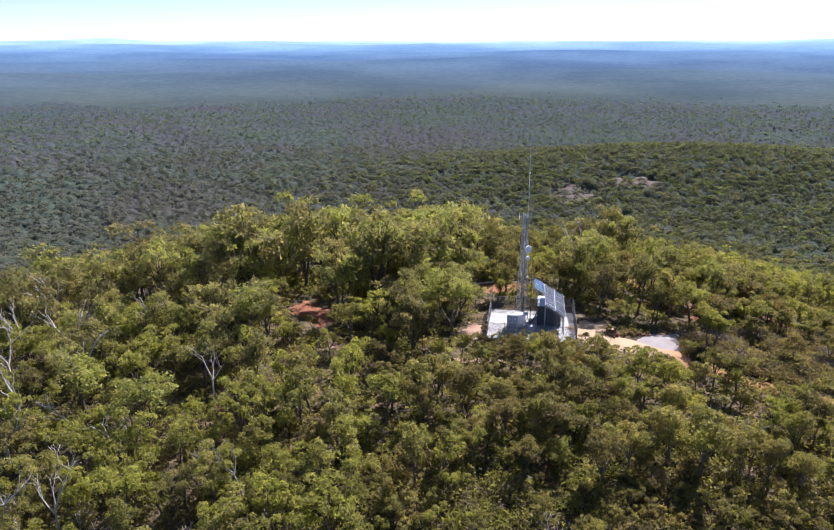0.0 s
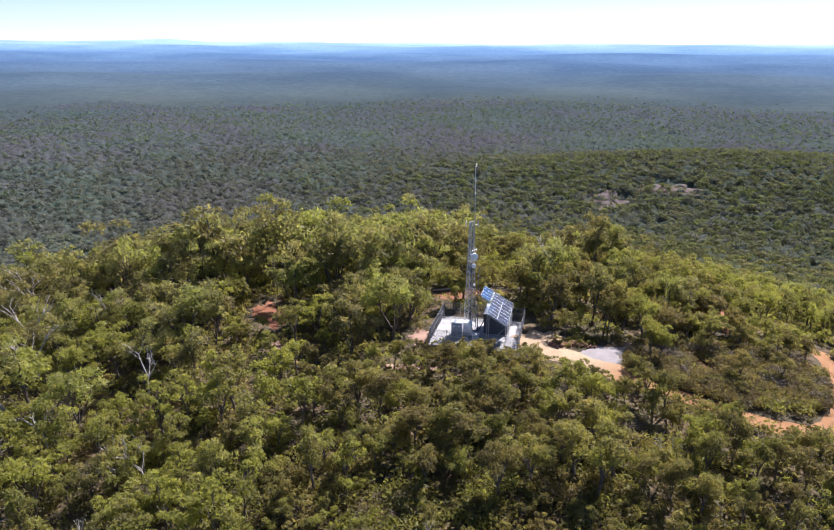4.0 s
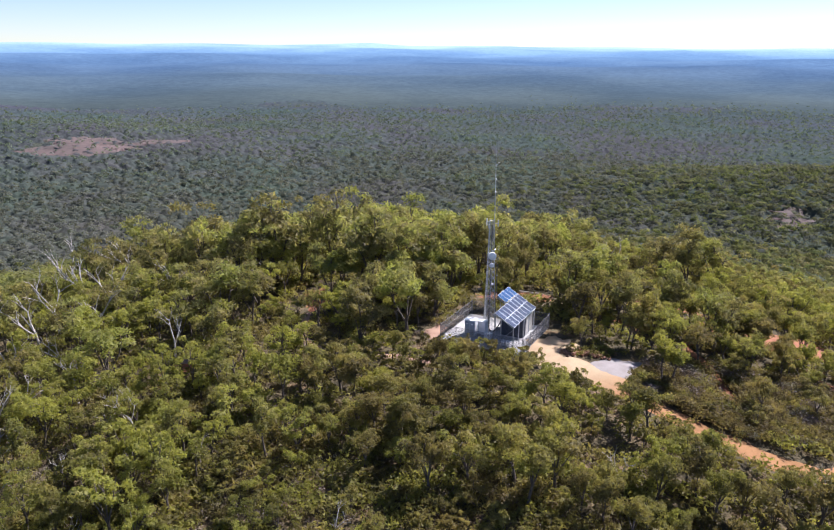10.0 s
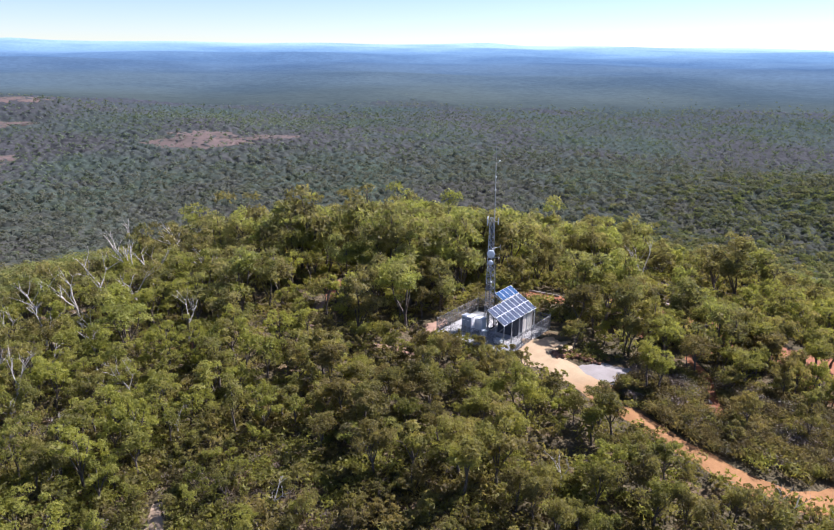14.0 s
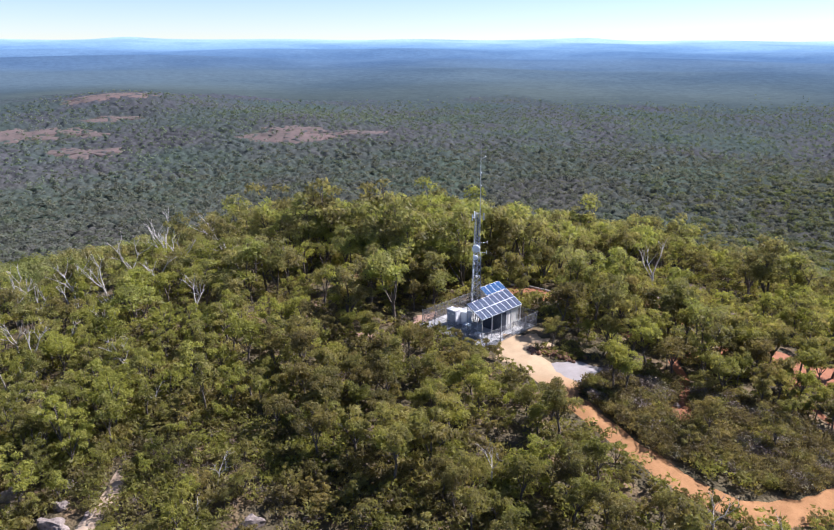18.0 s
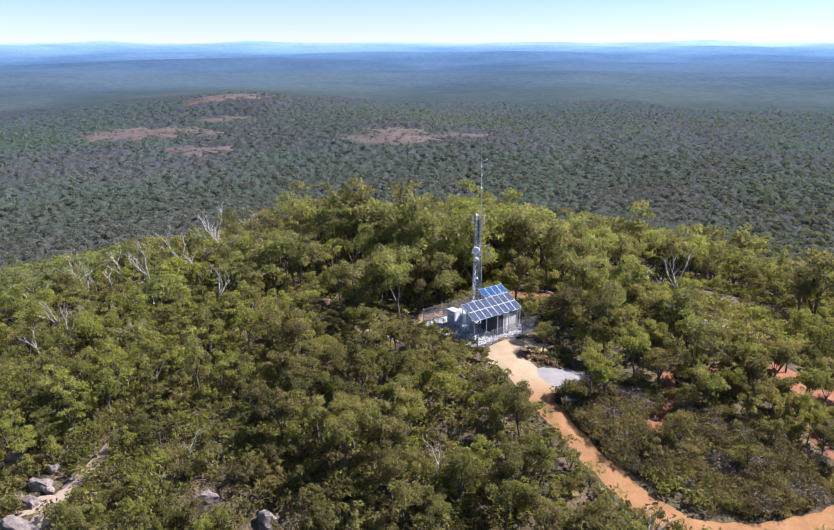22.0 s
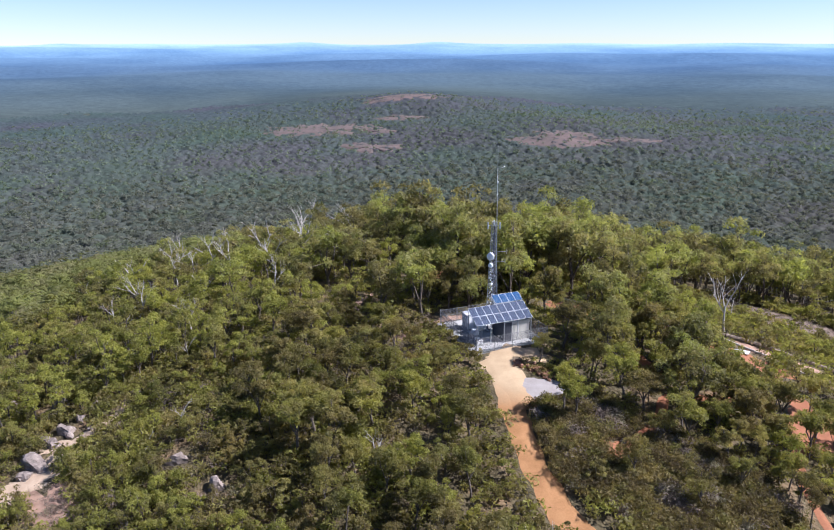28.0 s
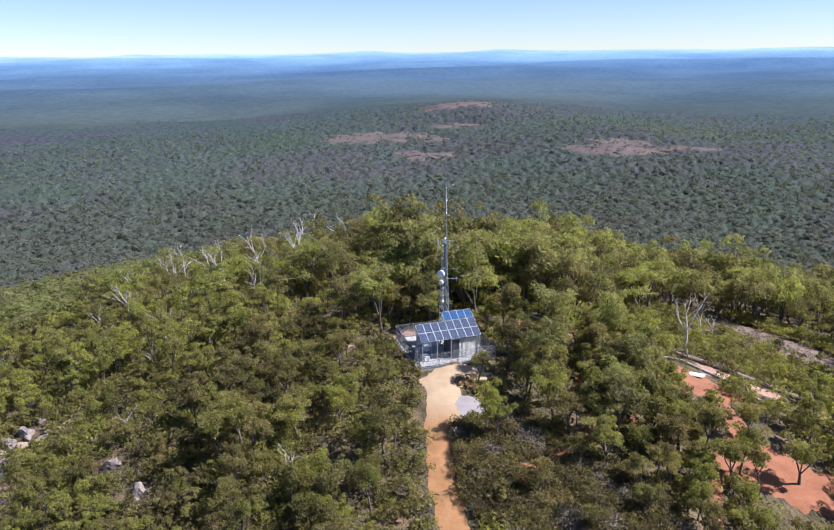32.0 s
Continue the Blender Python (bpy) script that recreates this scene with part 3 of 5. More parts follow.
YARD = pose(15.4, 81.8, 0, 0, 0, -7.2)       # the compound: x out through its gate, y along the panels
YARD_IN = YARD.inverted()
OPEN_SPOTS = [(4.4, 85.2, 1.8), (20.4, 84.3, 4.6), (27.6, 82.6, 3.2), (24.5, 81.5, 2.2), (-16.6, 90.5, 3.2), (-18.3, 95, 3.4), (-20, 99.5, 3.0), (6.5, 102.6, 3.4), (11, 103.2, 3.6), (15.5, 103.4, 3.0), (34, 110.5, 3.4), (30.5, 111.5, 4.2), (27.5, 109, 2.6), (28, 117.5, 2.6), (32, 120, 2.6), (35, 122.3, 2.6),
              (44.5, 104.5, 3.4), (48.6, 106.4, 5.4), (52.5, 103.5, 4.4), (44, 110, 3.2), (12, 133, 3.0), (6, 145, 4.5), (13, 146, 5.5), (20, 147, 5.5), (27, 147.5, 4.5), (28.3, 97.4, 1.8), (-23.2, 69.2, 1.8),
              (3.6, 33, 2.4), (-1.2, 36.4, 2.2), (2.6, 36.2, 2.0), (6.8, 31.6, 2.6), (12, 33.2, 2.2), (16, 33.8, 2.2), (-9, 35, 1.8), (15, 45, 2.2), (22.3, 47.2, 2.2), (38, 82, 2.0), (44, 83, 1.5)]


def blocked(x, y, room=0.0):
    p = YARD_IN @ Vector((x, y, 0))
    if -10.8 - room < p.x < 2.6 + room and -1.7 - room < p.y < 10.6 + room:
        return True
    if line_gap(x, y, TRACK_LINE) < 1.7 + room or line_gap(x, y, TRACK_BACK) < 0.9 + room:
        return True
    if any(line_gap(x, y, p) < 0.8 + room for p in PATHS):
        return True
    return any(math.hypot(x - a, y - b) < r + room for a, b, r in OPEN_SPOTS)


def wood_height(x, y):
    """How tall the trees grow: low on the slope below the compound and beside it, tall behind it."""
    s = (-0.55 * (x - 15) + 0.83 * (y - 86)) / 30
    u = min(1.0, max(0.0, (s + 0.5) / 1.25))
    h = 4.7 + 5.4 * u * u * (3 - 2 * u)
    if y < 92:
        h -= 3.8 * min(1.0, max(0.0, (math.hypot(x - 6, y - 96) - 16) / 24)) * u
    h += 2.2 * math.exp(-((x + 25) / 18) ** 2 - ((y - 113) / 20) ** 2)
    if x > 30 and y > 84:
        h = max(h, 6.2)
    if x > 12 and y > 105:
        h = min(h, 3.4 if 12 < x < 42 and y < 118 else 5.0)
    if y < 54 and x > -6:
        h = 2.3
    if 4 < x < 38 and 117 < y < 153:
        h = min(h, 2.6)
    if line_gap(x, y, [(49, 97), (30, 112)]) < 3.0:
        h = min(h, 3.4)
    if abs(x - 45.2) < 3 and 88 < y < 100:
        h = min(h, 4.6)
    if x > 47 and 86 < y < 106:
        h = min(h, 1.9)
    if math.hypot(x + 16, y - 87) < 6 or math.hypot(x + 11, y - 89) < 4 or math.hypot(x + 22, y - 65) < 4 or line_gap(x, y + 3, PATHS[0]) < 2.5:
        h = min(h, 3.0)
    p = YARD_IN @ Vector((x, y, 0))
    if -11 < p.x < 20 and -13 < p.y <= 0:
        h = min(h, 1.5 + 0.30 * max(0.0, -p.y - 1.5))
    gap = line_gap(x, y, TRACK_LINE)
    if x > 26 and gap < 10 and y < 76:
        h = min(h, 1.0 + 0.36 * gap if x > 35 else 1.3 + 0.48 * gap)
    if 2 <= p.x < 20 and 0 < p.y < 8:
        h = min(h, 1.3)
    if line_gap(x, y, TRACK_LINE) < 4.2 and y < 83:
        h = min(h, 1.9)
    return h


def heath(x, y):
    """Open low scrub beside the track."""
    return line_gap(x, y, [(37, 80.5), (49, 84)]) < 7.5 and line_gap(x, y, TRACK_LINE) > 1.6


tree_rng = random.Random(4)
spots, cells = [], {}


def try_spot(x, y, gap, h):
    k = (int(x // 6), int(y // 6))
    for i in (-1, 0, 1):
        for j in (-1, 0, 1):
            for a, b, g in cells.get((k[0] + i, k[1] + j), ()):
                if math.hypot(a - x, b - y) < 0.5 * (g + gap):
                    return
    cells.setdefault(k, []).append((x, y, gap))
    spots.append((x, y, h))


for _ in range(12500):
    r, a = 88 * math.sqrt(tree_rng.random()), tree_rng.uniform(-math.pi, math.pi)
    x, y = 15 + r * math.sin(a), 88 + (1.3 if math.cos(a) > 0 else 1.12) * r * math.cos(a)
    if r > 62 and not (-1.9 < math.atan2(x - 50, y - 10) < 0.75):
        continue
    if y < 24 or x > (28 + (y - 30) if y < 60 else 58 + 0.35 * (y - 60)):
        continue
    if 5 < x < 36 and 118 < y < 152 and tree_rng.random() < 0.85:
        continue
    if heath(x, y) and tree_rng.random() < 0.93:
        continue
    if noise.noise((x * 0.09, y * 0.09, 4.0)) > 0.42 and r < 90:
        continue
    h = wood_height(x, y) * tree_rng.choice((0.55, 0.75, 0.9, 1.0, 1.15, 1.35))
    if blocked(x, y, 0.16 * h):
        continue
    try_spot(x, y, (0.45 if y < 82 and r < 75 else 0.37 if r < 75 else 0.44) * h * tree_rng.uniform(0.8, 1.2), h)

spots.sort(key=lambda s: math.hypot(s[0] - 22, (s[1] - 76) * (0.8 if s[1] > 76 else 1.0)))
NEAR = [tree_shape(100 + k, 2600, 0.022, 20 + 2 * (k % 4), 0.24 + 0.05 * (k % 3), 0.36 + 0.07 * (k % 4)) for k in range(10)]
NEAR += [tree_shape(200 + k, 900, 0.036, 14 + 2 * (k % 3), 0.34 + 0.04 * (k % 3), 0.10 + 0.05 * (k % 3)) for k in range(6)]
NEAR += [tree_shape(250 + k, 3400, 0.0195, 30 + 2 * (k % 3), 0.25 + 0.03 * (k % 3), 0.20 + 0.06 * (k % 3)) for k in range(6)]
near_meshes = []
for k, ((wv, wf), (lv, lf)) in enumerate(NEAR):
    a, b = mesh_object("trunk", wv, wf, BARK, smooth=True), mesh_object("crown", lv, lf, LEAF_TALL if k > 15 else LEAF if k % 3 else LEAF_OLIVE)
    near_meshes.append((a.data, b.data))
    bpy.data.objects.remove(a)
    bpy.data.objects.remove(b)


def plant(x, y, h, k):
    tree = new("gum_tree")
    for name, data in zip(("trunk", "crown"), near_meshes[k]):
        new(name, data).parent = tree
    wide = tree_rng.uniform(0.85, 1.2)
    tree.matrix_world = pose(x, y, float(land(x, y)), 0, 0, tree_rng.uniform(0, 360)) @ Matrix.Diagonal((h * wide, h * wide, h, 1))
    size = "tall" if h > 7.5 else "low bushy" if h < 4 else "medium"
    tone = "olive" if k % 3 == 0 else "green"
    return tagged(tree, f"{size} {tone} eucalypt with clumped crown in hilltop forest", "tree", "forest trees")


for n, (x, y, h) in enumerate(spots[:300]):
    k = 16 + n % 6 if h > 7.5 else n % 10 if h > 3.2 else 10 + n % 6
    if x > 6 and y < 75 and n % 3 == 1:
        k = (0, 3, 6, 9)[n % 4] if h > 3.2 else 12 + 3 * (n % 2)
    plant(x, y, h, k)


def scatter(name, shapes, places, mats, label, category):
    """Many copies of a few shapes joined into one mesh of wood and one of leaves."""
    rng = np.random.default_rng(7)
    for layer, mat in enumerate(mats):
        if mat is None:
            continue
        vs, fs, tones, base = [], [], [], 0
        for n, (x, y, h) in enumerate(places):
            v, f = shapes[n % len(shapes)][layer]
            rng2 = np.random.default_rng(n)
            tones.append(np.full(len(v), np.random.default_rng(n + 50000).uniform(-0.24, 0.24)))
            a, w = rng2.uniform(0, 6.283), rng2.uniform(0.85, 1.2) * h
            c, s = math.cos(a) * w, math.sin(a) * w
            vs.append(np.stack([v[:, 0] * c - v[:, 1] * s + x, v[:, 0] * s + v[:, 1] * c + y, v[:, 2] * h + float(land(x, y))], -1))
            fs.append(f + base)
            base += len(v)
        if vs:
            ob = mesh_object(name if layer else name + "_wood", np.concatenate(vs), np.concatenate(fs), mat)
            ob.data.attributes.new("tone", "FLOAT", "POINT").data.foreach_set("value", np.concatenate(tones).astype(np.float32))
            tagged(ob, label if layer else "grey trunks and limbs of the crowded forest trees", category, kind="stuff")


MID = [tree_shape(300 + k, 1150, 0.027, 18 + k % 4, 0.24 + 0.05 * (k % 3), 0.38 + 0.06 * (k % 4)) for k in range(10)]
MID_FAR = [tree_shape(340 + k, 700, 0.033, 15 + k % 4, 0.25 + 0.04 * (k % 3), 0.32 + 0.07 * (k % 4), False) for k in range(10)]
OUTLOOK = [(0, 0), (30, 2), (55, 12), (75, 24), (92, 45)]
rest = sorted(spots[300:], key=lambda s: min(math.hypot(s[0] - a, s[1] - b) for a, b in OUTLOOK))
TALL = [tree_shape(370 + k, 1700, 0.024, 26 + k % 4, 0.25 + 0.03 * (k % 3), 0.22 + 0.06 * (k % 3)) for k in range(8)]
tall = [p for p in rest if p[2] > 7.0]
rest = [p for p in rest if p[2] <= 7.0]
scatter("tall_forest", TALL, tall, (BARK, LEAF_TALL), "tall leafy eucalypts crowded behind the compound", "forest")
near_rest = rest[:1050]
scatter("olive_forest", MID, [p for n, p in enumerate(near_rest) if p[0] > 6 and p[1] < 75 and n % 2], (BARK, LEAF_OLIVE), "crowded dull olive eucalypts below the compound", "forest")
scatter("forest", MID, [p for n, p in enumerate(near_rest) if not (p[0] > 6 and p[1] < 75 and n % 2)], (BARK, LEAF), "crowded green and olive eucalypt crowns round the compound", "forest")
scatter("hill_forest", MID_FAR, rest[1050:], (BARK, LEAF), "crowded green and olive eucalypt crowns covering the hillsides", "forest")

# the valley: ever smaller crowns
far_rng = np.random.default_rng(11)


def crown_shape(seed, leaves, leaf):
    """A far crown one metre high: leaf sprays over a lobed cap."""
    rng = np.random.default_rng(seed)
    c = rng.uniform(-0.26, 0.26, (6, 3)) * (1, 1, 0.6) + (0, 0, 0.66)
    return leaf_cloud(rng, c, rng.uniform(0.18, 0.32, 6), leaves, leaf, 0.22, 0.75)


def crowns(x, y, gap):
    """Height of a carpet of crowns, 0 to 1, each with its own place, size and height."""
    best, tall = np.full(x.shape, 9.0), np.zeros(x.shape)
    gx, gy = np.floor(x / gap), np.floor(y / gap)
    for i in (-1, 0, 1):
        for j in (-1, 0, 1):
            u, v = gx + i, gy + j
            r1 = np.modf(np.abs(np.sin(u * 127.1 + v * 311.7) * 43758.5))[0]
            r2 = np.modf(np.abs(np.sin(u * 269.5 + v * 183.3) * 28513.1))[0]
            r3 = np.modf(np.abs(np.sin(u * 113.5 + v * 71.9) * 15731.7))[0]
            d = np.hypot(x / gap - u - r1, y / gap - v - r2) / (0.6 + 0.5 * r3)
            tall = np.where(d < best, r3, tall)
            best = np.minimum(best, d)
    return np.clip(1.08 - 1.5 * best ** 2, 0, 1) ** 0.75 * (0.55 + 0.45 * tall)


def canopy_sheet(name, radii, steps, gap, high, label, mat):
    """The treetops of far woods as one uneven sheet over the land."""
    az = np.linspace(-1.70, 0.60, steps)
    r, a = np.meshgrid(radii, az, indexing="ij")
    r = r + far_rng.uniform(-0.4, 0.4, r.shape) * np.gradient(radii)[:, None]
    x, y = 40 + r * np.sin(a), 30 + r * np.cos(a)
    lift = high * (0.06 + 0.56 * crowns(x, y, gap)) - 3 * np.clip((r - 1450) / 200, 0, 1)
    for cx, cy, sx, sy, tn in ROCKS:
        ct, st = math.cos(radians(tn)), math.sin(radians(tn))
        u, v = (x - cx) * ct + (y - cy) * st, -(x - cx) * st + (y - cy) * ct
        bare = np.clip(2.2 - 1.6 * np.hypot(u / sx, v / sy), 0, 1)
        lift = lift * (1 - bare) + bare * (-1.0 + 3.4 * (crowns(x, y, gap * 1.4) > 0.82))
    v = np.stack([x, y, land(x, y) + lift], -1).reshape(-1, 3)
    i, j = np.meshgrid(np.arange(len(radii) - 1), np.arange(steps - 1), indexing="ij")
    f = np.stack([i * steps + j, (i + 1) * steps + j, (i + 1) * steps + j + 1, i * steps + j + 1], -1).reshape(-1, 4)
    return tagged(mesh_object(name, v, f[:, ::-1], mat, smooth=True), label, "forest", kind="stuff")


def valley_band(name, r0, r1, gap, shapes, h, label, mat, inside=None):
    """Crowns of the woods between two distances from the hilltop."""
    n, many = int(1.35 * r1 / gap), len(shapes)
    gx, gy = np.meshgrid(np.arange(-n, n + 1) * gap, np.arange(-n, n + 1) * gap)
    x = (15 + gx + far_rng.uniform(-0.5, 0.5, gx.shape) * gap).ravel()
    y = (88 + gy + far_rng.uniform(-0.5, 0.5, gy.shape) * gap).ravel()
    rho, az = np.hypot(x - 15, (y - 88) / np.where(y > 88, 1.3, 1.12)), np.arctan2(x - 50, y - 10)
    rho = rho * (1 + far_rng.normal(0, 0.06, rho.shape) * (rho > 320))
    keep = (rho > r0) & (rho < r1) & (az > -1.74) & (az < 0.60)
    for cx, cy, sx, sy, tn in ROCKS:
        keep &= (((x - cx) / (sx + sy) * 2) ** 2 + ((y - cy) / (sx + sy) * 2) ** 2 > 1.0) | (far_rng.random(x.shape) < 0.3)
    keep &= far_rng.random(x.shape) > np.clip((rho - 1000) / 300, 0, 0.95)
    if inside:
        keep &= inside(x, y)
    x, y = x[keep], y[keep]
    hh = h * far_rng.uniform(0.6, 1.35, len(x))
    spin, z, pick = far_rng.uniform(0, 6.283, len(x)), land(x, y), far_rng.integers(0, many, len(x))
    vs, fs, base = [], [], 0
    for k in range(many):
        m = pick == k
        v, f = shapes[k]
        c, s, q = np.cos(spin[m])[:, None] * hh[m][:, None], np.sin(spin[m])[:, None] * hh[m][:, None], hh[m][:, None]
        p = np.stack([v[:, 0] * c - v[:, 1] * s + x[m][:, None], v[:, 0] * s + v[:, 1] * c + y[m][:, None], v[:, 2] * q + z[m][:, None]], -1)
        vs.append(p.reshape(-1, 3))
        fs.append((f[None] + (np.arange(m.sum()) * len(v))[:, None, None] + base).reshape(-1, 3))
        base += m.sum() * len(v)
    return tagged(mesh_object(name, np.concatenate(vs), np.concatenate(fs), mat, smooth=True), label, "forest", kind="stuff")


valley_band("slope_forest", 78, 150, 3.6, [crown_shape(480 + k, 200, 0.060) for k in range(8)], 5.2, "olive-green eucalypt crowns on the upper slopes", LEAF_SLOPE)
valley_band("slope_forest", 146, 310, 4.6, [crown_shape(500 + k, 75, 0.10) for k in range(8)], 6.0, "grey-green eucalypt crowns on the lower slopes", LEAF_SLOPE)
canopy_sheet("far_forest", np.concatenate([np.arange(270, 640, 2.3), np.arange(640, 1000, 3.2), np.arange(1000, 1841, 6.0)]), 880, 6.0, 9.0, "haze-tinted grey-green eucalypt forest of the valley and plains beyond", CANOPY)
valley_band("valley_forest", 290, 640, 6.6, [crown_shape(520 + k, 34, 0.13) for k in range(10)], 6.4, "haze-tinted grey-green eucalypt crowns standing out of the valley forest", LEAF_VALLEY_HAZE)
valley_band("outer_forest", 630, 1340, 9.5, [crown_shape(540 + k, 16, 0.17) for k in range(8)], 6.2, "haze-tinted grey-green eucalypt crowns standing out of the far forest", LEAF_OUTER_HAZE)
valley_band("spur_forest", 240, 760, 5.6, [crown_shape(580 + k, 44, 0.12) for k in range(8)], 7.0, "greener eucalypt crowns along the spur behind the hill", LEAF_SPUR, lambda x, y: np.exp(-((x - 230) / 290) ** 2 - ((y - 610) / 190) ** 2) > far_rng.uniform(0.12, 0.75, x.shape))

# understorey: low bushes over the hilltop, thicker and greyer on the open heath
def shrub_shape(seed, leaves, leaf):
    rng = np.random.default_rng(seed)
    n = 4
    c = np.stack([rng.uniform(-0.45, 0.45, n), rng.uniform(-0.45, 0.45, n), rng.uniform(0.3, 0.62, n)], -1)
    return (None, leaf_cloud(rng, c, rng.uniform(0.28, 0.42, n), leaves, leaf))


bushes, heath_bushes, dry_bushes = [], [], []
for _ in range(15000):
    r, a = 68 * math.sqrt(tree_rng.random()), tree_rng.uniform(-math.pi, math.pi)
    x, y = 15 + r * math.sin(a), 82 + r * math.cos(a)
    if y < 20 or blocked(x, y, 0.1) or heath(x, y):
        continue
    if len(bushes) < 7600:
        bushes.append((x, y, tree_rng.uniform(0.8, 2.0) * (1.2 if y > 94 else 0.8 if y > 84 else 1.0)))
while len(heath_bushes) < 2300:
    x, y = tree_rng.uniform(28, 58), tree_rng.uniform(70, 94)
    if heath(x, y) and math.hypot(x - 39.4, y - 82.4) > 1.7 and line_gap(x, y, PATHS[1]) > 0.7:
        h = tree_rng.choice((0.5, 0.7, 0.9, 1.1, 1.6))
        (dry_bushes if noise.noise((x * 0.35, y * 0.35, 1.0)) > 0.26 else heath_bushes).append((x, y, h))
for _ in range(90):
    dry_bushes.append((tree_rng.gauss(14.5, 2.6), tree_rng.gauss(33.6, 1.5), tree_rng.uniform(0.4, 0.9)))
for _ in range(240):
    u = tree_rng.uniform(-18, 24)
    bushes.append((17 + u, 155.5 + 0.08 * u + tree_rng.gauss(0, 1.6), tree_rng.uniform(1.2, 2.6)))
for _ in range(420):
    u, v = tree_rng.uniform(-15, 15), tree_rng.gauss(0, 2.6)
    dry_bushes.append((16.5 + u * 0.99 - v * 0.14, 146.5 + u * 0.14 + v * 0.99, tree_rng.uniform(0.35, 0.8)))
for _ in range(260):
    u = tree_rng.uniform(-13, 13)
    bushes.append((24 + u * 0.95 + tree_rng.gauss(0, 1.2), 130.0 + u * 0.3 + tree_rng.gauss(0, 2.6), tree_rng.uniform(0.9, 1.7)))
for _ in range(2200):
    x, y = tree_rng.uniform(-22, 38), tree_rng.uniform(28, 64)
    if x < 28 + (y - 30) and not blocked(x, y, 0.1):
        bushes.append((x, y, tree_rng.uniform(0.8, 1.6)))
for _ in range(650):
    x, y = tree_rng.gauss(5, 24), tree_rng.gauss(50, 12)
    if not blocked(x, y, 0.1):
        dry_bushes.append((x, y, tree_rng.uniform(0.6, 1.4)))
scatter("undergrowth", [shrub_shape(900 + k, 60, 0.115) for k in range(6)], bushes, (None, UNDER), "low olive scrub between the trees", "scrub")
scatter("heath", [shrub_shape(950 + k, 110, 0.08) for k in range(6)], heath_bushes, (None, SHRUB), "low olive and brown heath beside the track", "heath")
scatter("dry_scrub", [shrub_shape(980 + k, 100, 0.065) for k in range(6)], dry_bushes, (None, DRY), "leafless grey-purple dry bushes", "scrub")

# ---- the compound ----
def at_yard(ob, x=0, y=0, z=0, rz=0):
    ob.matrix_world = YARD @ pose(x, y, z, 0, 0, rz)
    return ob


def concrete_slab():
    ob = new("concrete_slab")
    bm = bmesh.new()
    for i in range(4):
        for j in range(4):
            box(bm, (-9.6 + i * 2.75, -0.9 + j * 2.55, -0.55), (-9.6 + i * 2.75 + 2.74, -0.9 + j * 2.55 + 2.54, 0.08), 0.015)
    part("slab", bm, CONCRETE, ob)
    for k, x in enumerate((-9.3, -6.6, -3.9)):
        bm = bmesh.new()
        box(bm, (x, -1.04, -0.75), (x + 2.62, -0.93, 0.02), 0.01)
        part("edge_board", bm, TIMBER, ob, "weathered timber edging board")
    return tagged(at_yard(ob), "bright concrete compound slab with weathered timber edge boards", "slab")


concrete_slab()


def ribbed(bm, x0, x1, z0, z1, pitch=0.19, depth=0.03):
    """A ribbed sheet in the plane y = 0, facing -y, with thickness."""
    xs, n = [], int(round((x1 - x0) / pitch))
    for i in range(n):
        a = x0 + (x1 - x0) * i / n
        w = (x1 - x0) / n
        xs += [(a, 0), (a + 0.55 * w, 0), (a + 0.65 * w, -depth), (a + 0.9 * w, -depth)]
    xs.append((x1, 0))
    lo = [bm.verts.new((x, y, z0)) for x, y in xs]
    hi = [bm.verts.new((x, y, z1)) for x, y in xs]
    bk = [bm.verts.new(c) for c in ((x0, 0.06, z0), (x1, 0.06, z0), (x0, 0.06, z1), (x1, 0.06, z1))]
    for i in range(len(xs) - 1):
        bm.faces.new((lo[i], lo[i + 1], hi[i + 1], hi[i]))
    bm.faces.new((bk[0], bk[2], bk[3], bk[1]))
    bm.faces.new([lo[0], hi[0], bk[2], bk[0]])
    bm.faces.new([lo[-1], bk[1], bk[3], hi[-1]])
    return bm


def turned(bm, m):
    bmesh.ops.transform(bm, matrix=m, verts=bm.verts)
    return bm


